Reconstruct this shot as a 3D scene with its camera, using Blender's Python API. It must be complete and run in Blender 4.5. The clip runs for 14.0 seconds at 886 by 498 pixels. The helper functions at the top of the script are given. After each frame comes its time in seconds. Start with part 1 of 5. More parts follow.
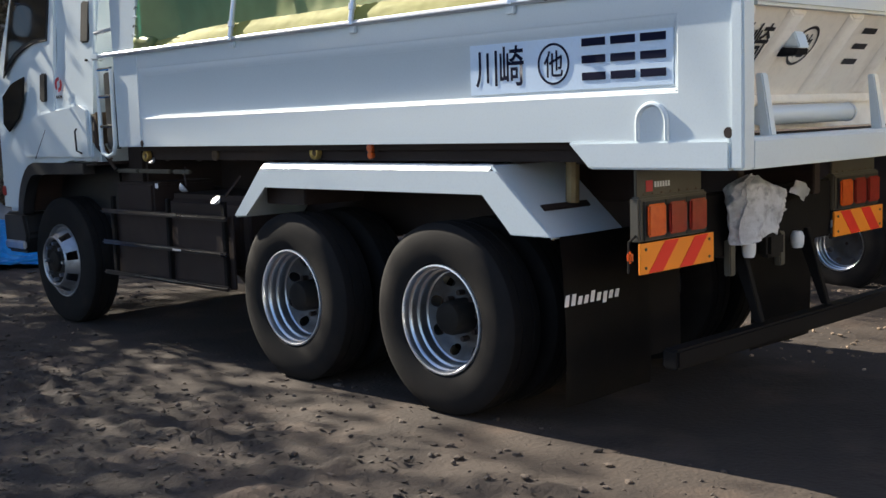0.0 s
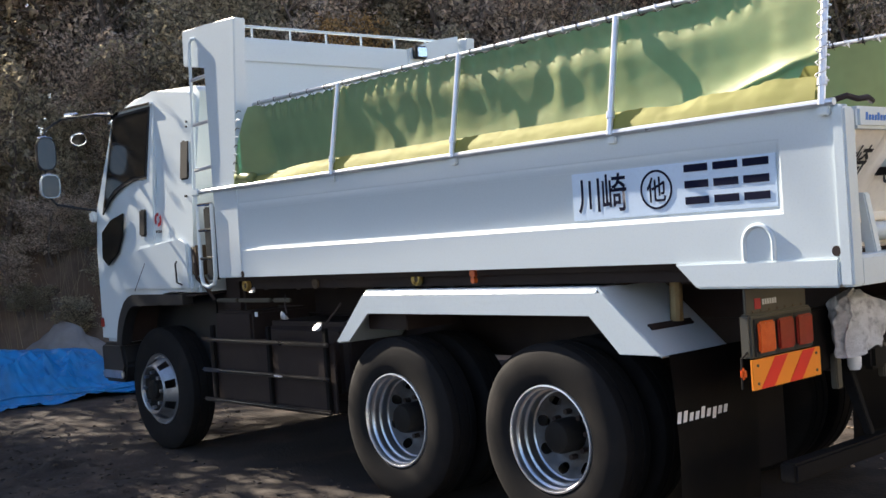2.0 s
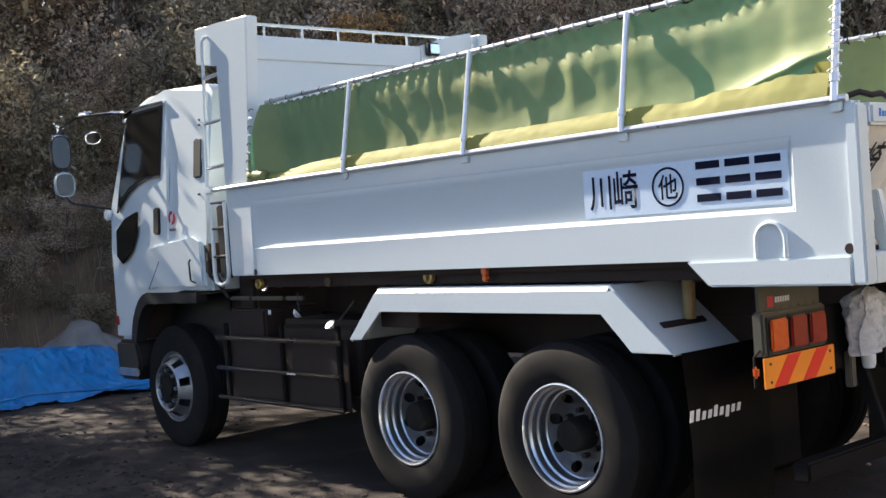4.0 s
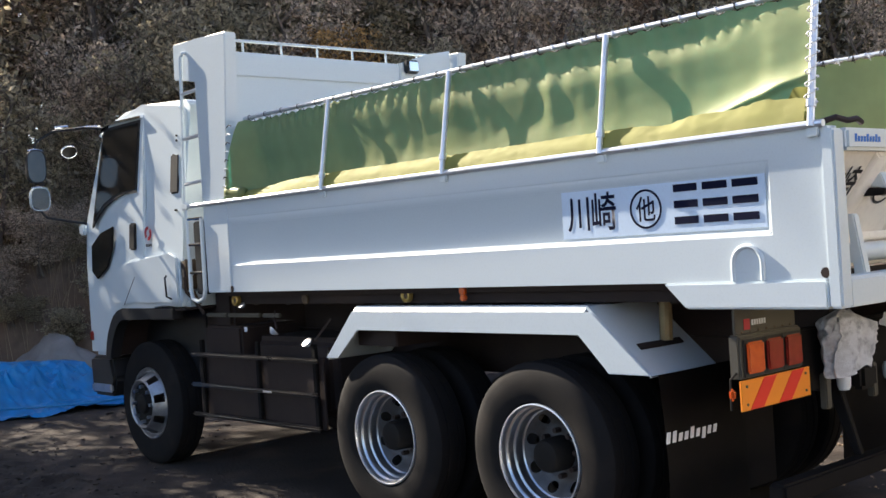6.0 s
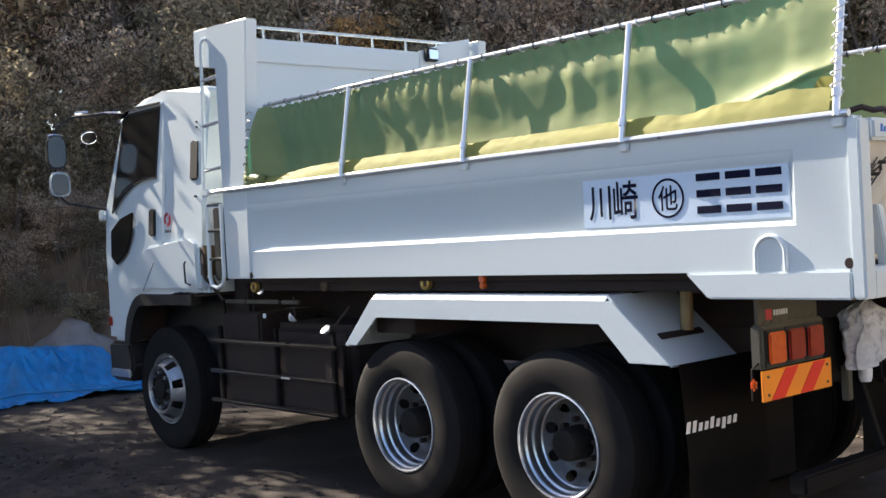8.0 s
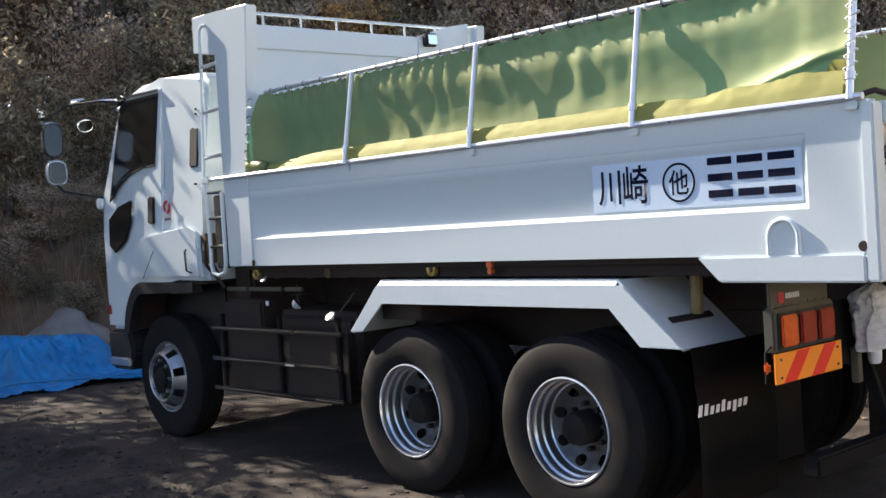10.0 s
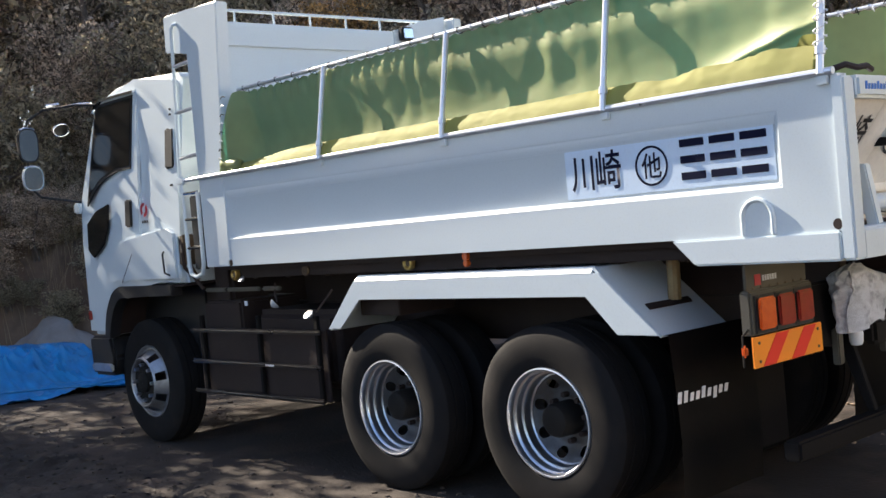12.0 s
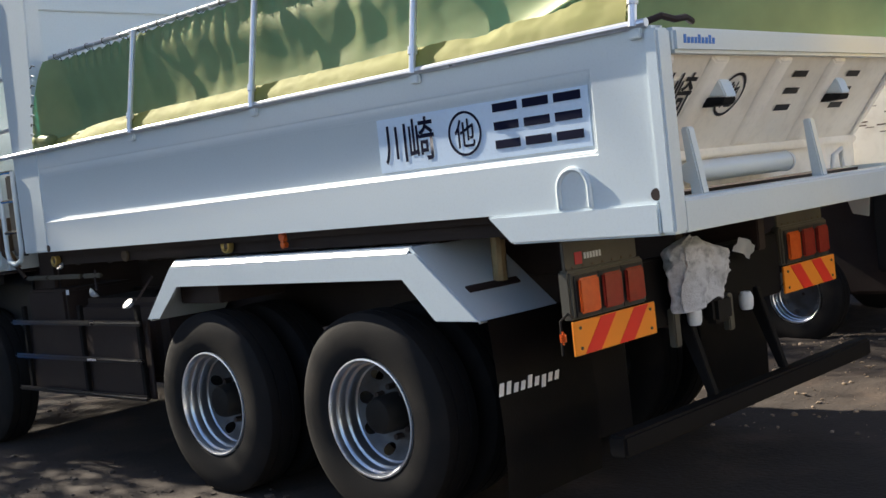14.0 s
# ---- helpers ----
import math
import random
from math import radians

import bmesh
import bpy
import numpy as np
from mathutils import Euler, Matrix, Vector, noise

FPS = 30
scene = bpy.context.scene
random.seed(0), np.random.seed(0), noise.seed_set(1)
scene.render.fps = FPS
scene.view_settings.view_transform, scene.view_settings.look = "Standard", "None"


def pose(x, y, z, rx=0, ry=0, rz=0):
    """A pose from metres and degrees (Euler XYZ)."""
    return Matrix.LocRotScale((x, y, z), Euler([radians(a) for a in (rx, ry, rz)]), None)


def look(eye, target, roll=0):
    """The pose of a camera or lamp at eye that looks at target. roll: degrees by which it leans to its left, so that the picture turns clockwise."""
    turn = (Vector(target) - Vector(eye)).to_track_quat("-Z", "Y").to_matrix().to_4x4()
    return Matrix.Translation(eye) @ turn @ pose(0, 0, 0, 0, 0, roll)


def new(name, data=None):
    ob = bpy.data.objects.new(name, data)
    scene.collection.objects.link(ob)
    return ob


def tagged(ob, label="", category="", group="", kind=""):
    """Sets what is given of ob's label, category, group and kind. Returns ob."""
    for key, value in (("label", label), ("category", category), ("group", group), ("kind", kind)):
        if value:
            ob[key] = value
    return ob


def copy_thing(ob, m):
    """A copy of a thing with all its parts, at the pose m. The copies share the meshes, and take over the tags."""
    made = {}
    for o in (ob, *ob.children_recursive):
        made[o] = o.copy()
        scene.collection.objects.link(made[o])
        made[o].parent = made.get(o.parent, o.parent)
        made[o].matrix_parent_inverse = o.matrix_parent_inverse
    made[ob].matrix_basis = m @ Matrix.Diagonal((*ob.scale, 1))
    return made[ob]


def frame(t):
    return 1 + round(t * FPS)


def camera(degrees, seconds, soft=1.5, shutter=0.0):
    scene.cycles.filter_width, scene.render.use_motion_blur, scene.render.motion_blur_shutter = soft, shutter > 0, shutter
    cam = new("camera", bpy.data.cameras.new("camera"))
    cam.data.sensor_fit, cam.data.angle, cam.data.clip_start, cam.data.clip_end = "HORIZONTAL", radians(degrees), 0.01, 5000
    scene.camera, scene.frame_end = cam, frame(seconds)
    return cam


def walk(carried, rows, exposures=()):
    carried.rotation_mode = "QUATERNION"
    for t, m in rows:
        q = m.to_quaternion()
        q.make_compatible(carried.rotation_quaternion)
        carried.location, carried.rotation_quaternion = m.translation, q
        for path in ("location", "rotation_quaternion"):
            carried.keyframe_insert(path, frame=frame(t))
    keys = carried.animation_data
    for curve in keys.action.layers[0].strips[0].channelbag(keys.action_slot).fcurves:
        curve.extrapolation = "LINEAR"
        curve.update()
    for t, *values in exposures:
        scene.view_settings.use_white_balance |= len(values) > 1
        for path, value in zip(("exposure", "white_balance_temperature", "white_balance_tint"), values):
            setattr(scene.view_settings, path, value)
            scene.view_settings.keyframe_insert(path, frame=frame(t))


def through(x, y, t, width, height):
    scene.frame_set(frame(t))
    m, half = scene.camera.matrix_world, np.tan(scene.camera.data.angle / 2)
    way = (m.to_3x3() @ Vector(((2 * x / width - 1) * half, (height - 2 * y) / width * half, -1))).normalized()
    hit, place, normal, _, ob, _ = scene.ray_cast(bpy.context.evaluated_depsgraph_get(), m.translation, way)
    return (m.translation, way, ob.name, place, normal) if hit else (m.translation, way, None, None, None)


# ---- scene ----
cam = camera(42.6, 14.0)
PATH = [
    (0, (2.535, -4.146, 1.605), (1.102, -2.769, 1.377), -1.9),
    (0.3, (2.527, -4.259, 1.617), (1.18, -2.791, 1.443), -1.4),
    (0.5, (2.498, -4.321, 1.681), (1.152, -2.848, 1.548), -2.6),
    (0.7, (2.455, -4.331, 1.812), (1.028, -2.936, 1.679), -5.6),
    (1, (2.451, -4.511, 1.813), (0.929, -3.215, 1.761), -3.8),
    (1.5, (2.478, -4.567, 1.627), (0.976, -3.247, 1.655), -2.2),
    (2, (2.485, -4.523, 1.688), (0.991, -3.193, 1.664), -3.8),
    (2.5, (2.482, -4.47, 1.694), (0.96, -3.172, 1.665), -4.0),
    (3, (2.495, -4.467, 1.706), (0.977, -3.166, 1.657), -4.5),
    (5.5, (2.492, -4.516, 1.688), (0.989, -3.196, 1.691), -2.9),
    (6, (2.488, -4.489, 1.735), (1.002, -3.15, 1.726), -3.6),
    (6.5, (2.489, -4.496, 1.741), (0.977, -3.188, 1.718), -4.1),
    (7, (2.484, -4.486, 1.684), (0.969, -3.181, 1.669), -3.5),
    (7.5, (2.475, -4.492, 1.715), (0.967, -3.179, 1.694), -3.2),
    (10, (2.375, -4.606, 1.741), (0.888, -3.269, 1.687), -3.6),
    (10.5, (2.352, -4.581, 1.757), (0.874, -3.238, 1.648), -3.2),
    (11, (2.36, -4.556, 1.692), (0.856, -3.239, 1.648), -3.5),
    (11.5, (2.379, -4.542, 1.684), (0.896, -3.201, 1.655), -4.3),
    (12, (2.382, -4.446, 1.67), (0.899, -3.105, 1.62), -5.1),
    (12.5, (2.469, -4.348, 1.666), (0.955, -3.042, 1.649), -3.4),
    (13, (2.503, -4.21, 1.693), (1.004, -2.889, 1.596), -5.1),
    (13.3, (2.449, -4.029, 1.629), (1.012, -2.643, 1.523), -5.4),
    (13.5, (2.413, -3.959, 1.629), (1.036, -2.511, 1.555), -2.5),
    (13.7, (2.365, -3.858, 1.649), (1.048, -2.356, 1.555), -4.5),
    (14, (2.348, -3.653, 1.622), (0.958, -2.219, 1.514), -6.2),
]
walk(cam, [(t, look(eye, target, roll)) for t, eye, target, roll in PATH], [(0.0, 1.50, 5900, 13), (0.3, 2.00, 5900, 13), (0.5, 2.02, 5900, 13), (1.0, 1.68, 6050, 16), (2.0, 1.70, 6050, 16), (12.0, 1.73, 6050, 16), (13.7, 1.44, 5950, 13), (14.0, 1.40, 5950, 13)])

# world and sun
SUN_AZ, SUN_EL = 186.0, 34.0  # degrees from +x towards +y, and above the ground
sun_way = Vector((math.cos(radians(SUN_AZ)) * math.cos(radians(SUN_EL)), math.sin(radians(SUN_AZ)) * math.cos(radians(SUN_EL)), math.sin(radians(SUN_EL))))
world = bpy.data.worlds.new("world")
scene.world = world
world.use_nodes = True
wn = world.node_tree.nodes
sky = wn.new("ShaderNodeTexSky")
sky.sky_type, sky.sun_disc = "NISHITA", False
sky.sun_elevation, sky.sun_rotation = radians(SUN_EL), radians(90 - SUN_AZ)
world.node_tree.links.new(sky.outputs[0], wn["Background"].inputs[0])
wn["Background"].inputs[1].default_value = 0.075
lamp = bpy.data.lights.new("sun", "SUN")
lamp.energy, lamp.angle, lamp.color = 5.0, radians(0.5), (1.0, 0.88, 0.66)
sun = new("sun", lamp)
sun.matrix_world = look(sun_way * 60, (0, 0, 0))


# ---- materials ----
def material(name, colour, rough=0.5, metal=0.0, second=None, scale=3.0, amount=0.5, fine=60.0, bump=0.1, coat=0.0, spread=0.0, stain=None, stain_scale=1.2, stain_amount=0.3):
    """A surface with wear at two scales: a broad tone, fine grain with relief, and stains."""
    m = bpy.data.materials.new(name)
    m.use_nodes = True
    n, l = m.node_tree.nodes, m.node_tree.links
    b = n["Principled BSDF"]
    b.inputs["Roughness"].default_value, b.inputs["Metallic"].default_value = rough, metal
    b.inputs["Coat Weight"].default_value = coat
    b.inputs["Coat Roughness"].default_value = 0.08
    where = n.new("ShaderNodeNewGeometry")

    def cloud(size, detail=4.0):
        t = n.new("ShaderNodeTexNoise")
        t.inputs["Scale"].default_value, t.inputs["Detail"].default_value = size, detail
        l.new(where.outputs["Position"], t.inputs["Vector"])
        return t

    def mixed(a, c, fac_socket, low, high, top):
        r = n.new("ShaderNodeMapRange")
        r.inputs["From Min"].default_value, r.inputs["From Max"].default_value = low, high
        r.inputs["To Max"].default_value = top
        l.new(fac_socket, r.inputs["Value"])
        x = n.new("ShaderNodeMix")
        x.data_type = "RGBA"
        l.new(r.outputs[0], x.inputs["Factor"])
        if isinstance(a, tuple):
            x.inputs["A"].default_value = (*a, 1)
        else:
            l.new(a, x.inputs["A"])
        x.inputs["B"].default_value = (*c, 1)
        return x.outputs["Result"]

    second = second or tuple(c * 0.7 for c in colour)
    broad, grain = cloud(scale), cloud(fine, 6.0)
    out = mixed(colour, second, broad.outputs[0], 0.4, 0.7, amount)
    out = mixed(out, tuple(c * 0.75 for c in colour), grain.outputs[0], 0.5, 0.75, amount * 0.6)
    if stain:
        blot = cloud(stain_scale, 8.0)
        out = mixed(out, stain, blot.outputs[0], 0.52, 0.72, stain_amount)
    if spread:
        rnd = n.new("ShaderNodeHueSaturation")
        mr = n.new("ShaderNodeMapRange")
        mr.inputs["To Min"].default_value, mr.inputs["To Max"].default_value = 1 - spread, 1 + spread
        l.new(where.outputs["Random Per Island"], mr.inputs["Value"])
        l.new(mr.outputs[0], rnd.inputs["Value"])
        l.new(out, rnd.inputs["Color"])
        out = rnd.outputs[0]
    l.new(out, b.inputs["Base Color"])
    rr = n.new("ShaderNodeMapRange")
    rr.inputs["To Min"].default_value, rr.inputs["To Max"].default_value = max(rough - 0.08, 0.02), min(rough + 0.12, 1)
    l.new(broad.outputs[0], rr.inputs["Value"])
    l.new(rr.outputs[0], b.inputs["Roughness"])
    if bump:
        bp = n.new("ShaderNodeBump")
        bp.inputs["Strength"].default_value, bp.inputs["Distance"].default_value = bump, 0.01
        l.new(grain.outputs[0], bp.inputs["Height"])
        l.new(bp.outputs[0], b.inputs["Normal"])
    return m


def cloth(name, colour, through, weave=350.0, share=0.6, gloss=0.55, sheen=None):
    """Thin woven sheet: part of the light is scattered back, part comes through."""
    m = bpy.data.materials.new(name)
    m.use_nodes = True
    n, l = m.node_tree.nodes, m.node_tree.links
    n.remove(n["Principled BSDF"])
    d, t, mix, add = n.new("ShaderNodeBsdfPrincipled"), n.new("ShaderNodeBsdfTranslucent"), n.new("ShaderNodeMixShader"), n.new("ShaderNodeTexNoise")
    where = n.new("ShaderNodeNewGeometry")
    d.inputs["Roughness"].default_value = gloss
    if sheen:
        d.inputs["Specular IOR Level"].default_value = 0.6
        d.inputs["Specular Tint"].default_value = (*sheen, 1)
    for node, tone in ((d, colour), (t, through)):
        x = n.new("ShaderNodeMix")
        x.data_type = "RGBA"
        x.inputs["A"].default_value = (*tone, 1)
        x.inputs["B"].default_value = (*(c * 0.62 for c in tone), 1)
        l.new(add.outputs[0], x.inputs["Factor"])
        l.new(x.outputs["Result"], node.inputs[0])
    add.inputs["Scale"].default_value, add.inputs["Detail"].default_value = 5.0, 7.0
    l.new(where.outputs["Position"], add.inputs["Vector"])
    w = n.new("ShaderNodeTexNoise")
    w.inputs["Scale"].default_value = weave
    l.new(where.outputs["Position"], w.inputs["Vector"])
    bp = n.new("ShaderNodeBump")
    bp.inputs["Strength"].default_value, bp.inputs["Distance"].default_value = 0.15, 0.004
    l.new(w.outputs[0], bp.inputs["Height"])
    l.new(bp.outputs[0], d.inputs["Normal"])
    mix.inputs[0].default_value = share
    l.new(d.outputs[0], mix.inputs[1])
    l.new(t.outputs[0], mix.inputs[2])
    l.new(mix.outputs[0], n["Material Output"].inputs[0])
    return m


WHITE = material("white_paint", (0.645, 0.71, 0.735), 0.32, coat=0.4, second=(0.605, 0.67, 0.70), scale=0.8, amount=0.35, fine=90, bump=0.006, stain=(0.56, 0.53, 0.49), stain_scale=1.3, stain_amount=0.05)
# stained white paint, lighter and creamier to carry the warm bounced light
WARM_LIT = material("warm_lit_paint", (0.88, 0.83, 0.74), 0.4, coat=0.2, second=(0.82, 0.75, 0.64), scale=4, amount=0.5, fine=30, bump=0.03, stain=(0.50, 0.43, 0.34), stain_scale=7, stain_amount=0.3)
STICKER = material("sticker", (0.62, 0.74, 0.88), 0.35, second=(0.58, 0.70, 0.86), amount=0.4, bump=0.0)
NAVY = material("navy_lettering", (0.006, 0.008, 0.028), 0.55, bump=0.0)
NAVY.node_tree.nodes["Principled BSDF"].inputs["Specular IOR Level"].default_value = 0.08
BLUE_PRINT = material("blue_print", (0.02, 0.16, 0.55), 0.4, bump=0.0)
WHITE_PRINT = material("white_print", (0.75, 0.76, 0.78), 0.4, bump=0.0)
RED_PRINT = material("red_print", (0.55, 0.03, 0.04), 0.4, bump=0.0)
BLACK_PRINT = material("black_print", (0.015, 0.013, 0.012), 0.5, bump=0.0)
BLACK = material("black_chassis_paint", (0.036, 0.025, 0.022), 0.6, second=(0.048, 0.034, 0.029), scale=5, amount=0.7, fine=80, bump=0.1, stain=(0.055, 0.04, 0.03), stain_scale=4, stain_amount=0.4)
BAR = material("black_bar_paint", (0.012, 0.009, 0.009), 0.28, coat=1.0, amount=0.4, bump=0.02)
BLACK.node_tree.nodes["Principled BSDF"].inputs["Specular IOR Level"].default_value = 0.2
PLASTIC = material("black_plastic", (0.009, 0.009, 0.010), 0.5, second=(0.018, 0.016, 0.015), fine=200, bump=0.1)
RUBBER = material("tyre_rubber", (0.011, 0.010, 0.010), 0.8, second=(0.017, 0.015, 0.014), scale=6, amount=0.7, fine=120, bump=0.12, stain=(0.032, 0.025, 0.020), stain_scale=5, stain_amount=0.35)
RUBBER.node_tree.nodes["Principled BSDF"].inputs["Specular IOR Level"].default_value = 0.2
FLAP = material("mud_flap_rubber", (0.014, 0.013, 0.012), 0.65, second=(0.022, 0.019, 0.017), scale=5, amount=0.5, fine=90, bump=0.1, stain=(0.03, 0.024, 0.018), stain_scale=7, stain_amount=0.25)
FLAP.node_tree.nodes["Principled BSDF"].inputs["Specular IOR Level"].default_value = 0.15
DISC = material("dusty_wheel_disc", (0.10, 0.10, 0.105), 0.5, 0.4, second=(0.06, 0.056, 0.052), scale=9, amount=0.8, fine=60, bump=0.08, stain=(0.07, 0.05, 0.035), stain_scale=11, stain_amount=0.6)
STEEL = material("silver_wheel", (0.64, 0.67, 0.71), 0.30, 1.0, second=(0.58, 0.59, 0.61), scale=8, amount=0.6, fine=60, bump=0.05, stain=(0.2, 0.16, 0.13), stain_scale=12, stain_amount=0.18)
DULL_STEEL = material("dusty_front_wheel", (0.44, 0.45, 0.47), 0.40, 0.85, second=(0.30, 0.29, 0.28), scale=14, amount=0.7, fine=60, bump=0.06, stain=(0.16, 0.13, 0.10), stain_scale=10, stain_amount=0.4)
ZINC = material("galvanised_pipe", (0.74, 0.75, 0.78), 0.3, 0.6, second=(0.5, 0.5, 0.52), scale=12, amount=0.5, fine=90, bump=0.05)
CHROME = material("chrome", (0.82, 0.83, 0.85), 0.12, 1.0, amount=0.2, bump=0.0)
GLASS = material("dark_glass", (0.016, 0.014, 0.012), 0.06, amount=0.2, bump=0.0)
GLASS.node_tree.nodes["Principled BSDF"].inputs["IOR"].default_value = 1.34
MIRROR = material("mirror_glass", (0.45, 0.45, 0.46), 0.03, 1.0, amount=0.0, bump=0.0)
AMBER = material("amber_lens", (0.72, 0.12, 0.016), 0.2, coat=0.6, second=(0.55, 0.065, 0.010), scale=25, fine=120, bump=0.15)
GOLD = material("gold_bracket", (0.30, 0.22, 0.10), 0.5, 0.2, second=(0.16, 0.11, 0.05), scale=12, amount=0.7, fine=90, bump=0.15)
RED_LENS = material("red_lens", (0.30, 0.028, 0.018), 0.2, coat=0.2, second=(0.22, 0.02, 0.013), scale=25, fine=120, bump=0.15)
BOARD_ORANGE = material("reflective_orange", (1.0, 0.31, 0.014), 0.45, amount=0.3, fine=160, bump=0.05)
BOARD_RED = material("reflective_red", (0.86, 0.03, 0.012), 0.45, amount=0.3, fine=160, bump=0.05)
OLIVE = material("olive_bracket", (0.085, 0.075, 0.055), 0.5, second=(0.06, 0.05, 0.035), fine=80, bump=0.1)
BROWN = material("rusty_bracket", (0.13, 0.085, 0.045), 0.6, second=(0.07, 0.04, 0.02), scale=14, amount=0.8, fine=90, bump=0.2)
YELLOW = material("yellow_paint", (0.86, 0.64, 0.10), 0.4, coat=0.2, second=(0.62, 0.46, 0.08), scale=3, amount=0.6, fine=30, bump=0.05, stain=(0.2, 0.13, 0.06), stain_amount=0.4)
RAG = material("grey_rag", (0.66, 0.66, 0.67), 0.9, second=(0.42, 0.41, 0.41), scale=18, amount=0.8, fine=140, bump=0.5, stain=(0.12, 0.12, 0.13), stain_scale=25, stain_amount=0.6)
GREEN = cloth("green_tarpaulin", (0.38, 0.41, 0.175), (0.03, 0.34, 0.25), share=0.33, gloss=0.42, sheen=(1.0, 0.97, 0.60))
BRASS = material("brass_ring", (0.62, 0.42, 0.12), 0.35, 0.7, second=(0.35, 0.22, 0.07), scale=20, amount=0.6, bump=0.05)
LAMP_SHELL = material("lamp_shell", (0.42, 0.44, 0.48), 0.18, coat=0.8, second=(0.3, 0.3, 0.32), amount=0.3, bump=0.0)
HEM = cloth("yellow_hem", (0.38, 0.37, 0.115), (0.34, 0.34, 0.11), share=0.25, gloss=0.7, sheen=(1.0, 0.95, 0.55))
BLUE_TARP = material("blue_sheet", (0.010, 0.24, 0.60), 0.3, second=(0.006, 0.14, 0.38), scale=5, amount=0.9, fine=250, bump=0.3, stain=(0.06, 0.14, 0.22), stain_scale=3, stain_amount=0.35)
ROCK = material("grey_mound", (0.29, 0.27, 0.26), 0.9, second=(0.21, 0.19, 0.185), scale=4, amount=0.8, fine=40, bump=0.6)
SOIL = material("packed_dirt", (0.040, 0.028, 0.020), 0.95, second=(0.022, 0.0155, 0.0115), scale=1.3, amount=0.9, fine=35, bump=0.9, stain=(0.098, 0.066, 0.045), stain_scale=1.7, stain_amount=0.75)
# dry clods, paler than PEBBLE: the sunlight behind the truck is in the colour
LIT_CLODS = material("dry_sunlit_clods", (0.26, 0.195, 0.135), 0.9, second=(0.15, 0.11, 0.075), scale=9, amount=0.8, fine=70, bump=0.5, spread=0.5)
UNDER = material("black_under_run_paint", (0.007, 0.006, 0.006), 0.7, second=(0.012, 0.010, 0.009), scale=6, amount=0.6, fine=90, bump=0.08)
UNDER.node_tree.nodes["Principled BSDF"].inputs["Specular IOR Level"].default_value = 0.15
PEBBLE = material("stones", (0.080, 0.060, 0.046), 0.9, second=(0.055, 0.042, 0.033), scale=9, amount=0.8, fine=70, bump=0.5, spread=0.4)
BANK = material("leaf_litter", (0.20, 0.135, 0.092), 0.95, second=(0.115, 0.076, 0.054), scale=1.6, amount=0.9, fine=22, bump=1.0, stain=(0.08, 0.06, 0.04), stain_scale=5, stain_amount=0.5)
BARK = material("bark", (0.20, 0.155, 0.125), 0.9, second=(0.10, 0.078, 0.062), scale=9, amount=0.9, fine=60, bump=0.8)
LITTER = material("rotting_leaves", (0.040, 0.031, 0.024), 0.85, second=(0.02, 0.016, 0.012), amount=0.8, bump=0.1, spread=0.7)
PLASTERED = material("pale_plaster", (0.60, 0.56, 0.48), 0.9, second=(0.52, 0.48, 0.40), scale=0.8, amount=0.6, fine=30, bump=0.4, stain=(0.45, 0.40, 0.33), stain_amount=0.3)
STRAW = material("dry_stalks", (0.34, 0.25, 0.15), 0.8, second=(0.2, 0.13, 0.07), amount=0.8, bump=0.1, spread=0.4)


def leafy(name, colour, through, gloss):
    m = bpy.data.materials.new(name)
    m.use_nodes = True
    n, l = m.node_tree.nodes, m.node_tree.links
    b = n["Principled BSDF"]
    b.inputs["Roughness"].default_value = gloss
    t, mix = n.new("ShaderNodeBsdfTranslucent"), n.new("ShaderNodeMixShader")
    where, ramp = n.new("ShaderNodeNewGeometry"), n.new("ShaderNodeMapRange")
    ramp.inputs["To Min"].default_value, ramp.inputs["To Max"].default_value = 0.4, 2.0
    l.new(where.outputs["Random Per Island"], ramp.inputs["Value"])
    for socket, tone in ((b.inputs["Base Color"], colour), (t.inputs[0], through)):
        h = n.new("ShaderNodeHueSaturation")
        h.inputs["Color"].default_value = (*tone, 1)
        l.new(ramp.outputs[0], h.inputs["Value"])
        l.new(h.outputs[0], socket)
    mix.inputs[0].default_value = 0.45
    l.new(b.outputs[0], mix.inputs[1])
    l.new(t.outputs[0], mix.inputs[2])
    l.new(mix.outputs[0], n["Material Output"].inputs[0])
    return m


LEAF = leafy("evergreen_leaves", (0.23, 0.205, 0.155), (0.56, 0.48, 0.31), 0.2)
LEAF_DRY = leafy("withered_leaves", (0.40, 0.335, 0.27), (0.70, 0.57, 0.43), 0.3)
LEAF_GOLD = leafy("autumn_leaves", (0.33, 0.21, 0.09), (0.62, 0.40, 0.16), 0.4)


# ---- mesh helpers ----
PLACES = {}


def part(name, bm, mat, parent=None, label="", m=None, smooth=35):
    """Links a bmesh (or a mesh that is already made) as one mesh object, in world coordinates, under a thing or a part."""
    if isinstance(bm, bpy.types.Mesh):
        me = bm
    else:
        bmesh.ops.recalc_face_normals(bm, faces=bm.faces)
        me = bpy.data.meshes.new(name)
        bm.to_mesh(me)
        bm.free()
        if mat:
            me.materials.append(mat)
        if smooth:
            me.shade_smooth()
            me.set_sharp_from_angle(angle=radians(smooth))
    ob = new(name, me)
    m = m or Matrix()
    PLACES[ob.name] = m
    ob.matrix_basis = m
    if parent:
        ob.parent = parent
        ob.matrix_parent_inverse = PLACES[parent.name].inverted()
    if label:
        tagged(ob, label)
    return ob


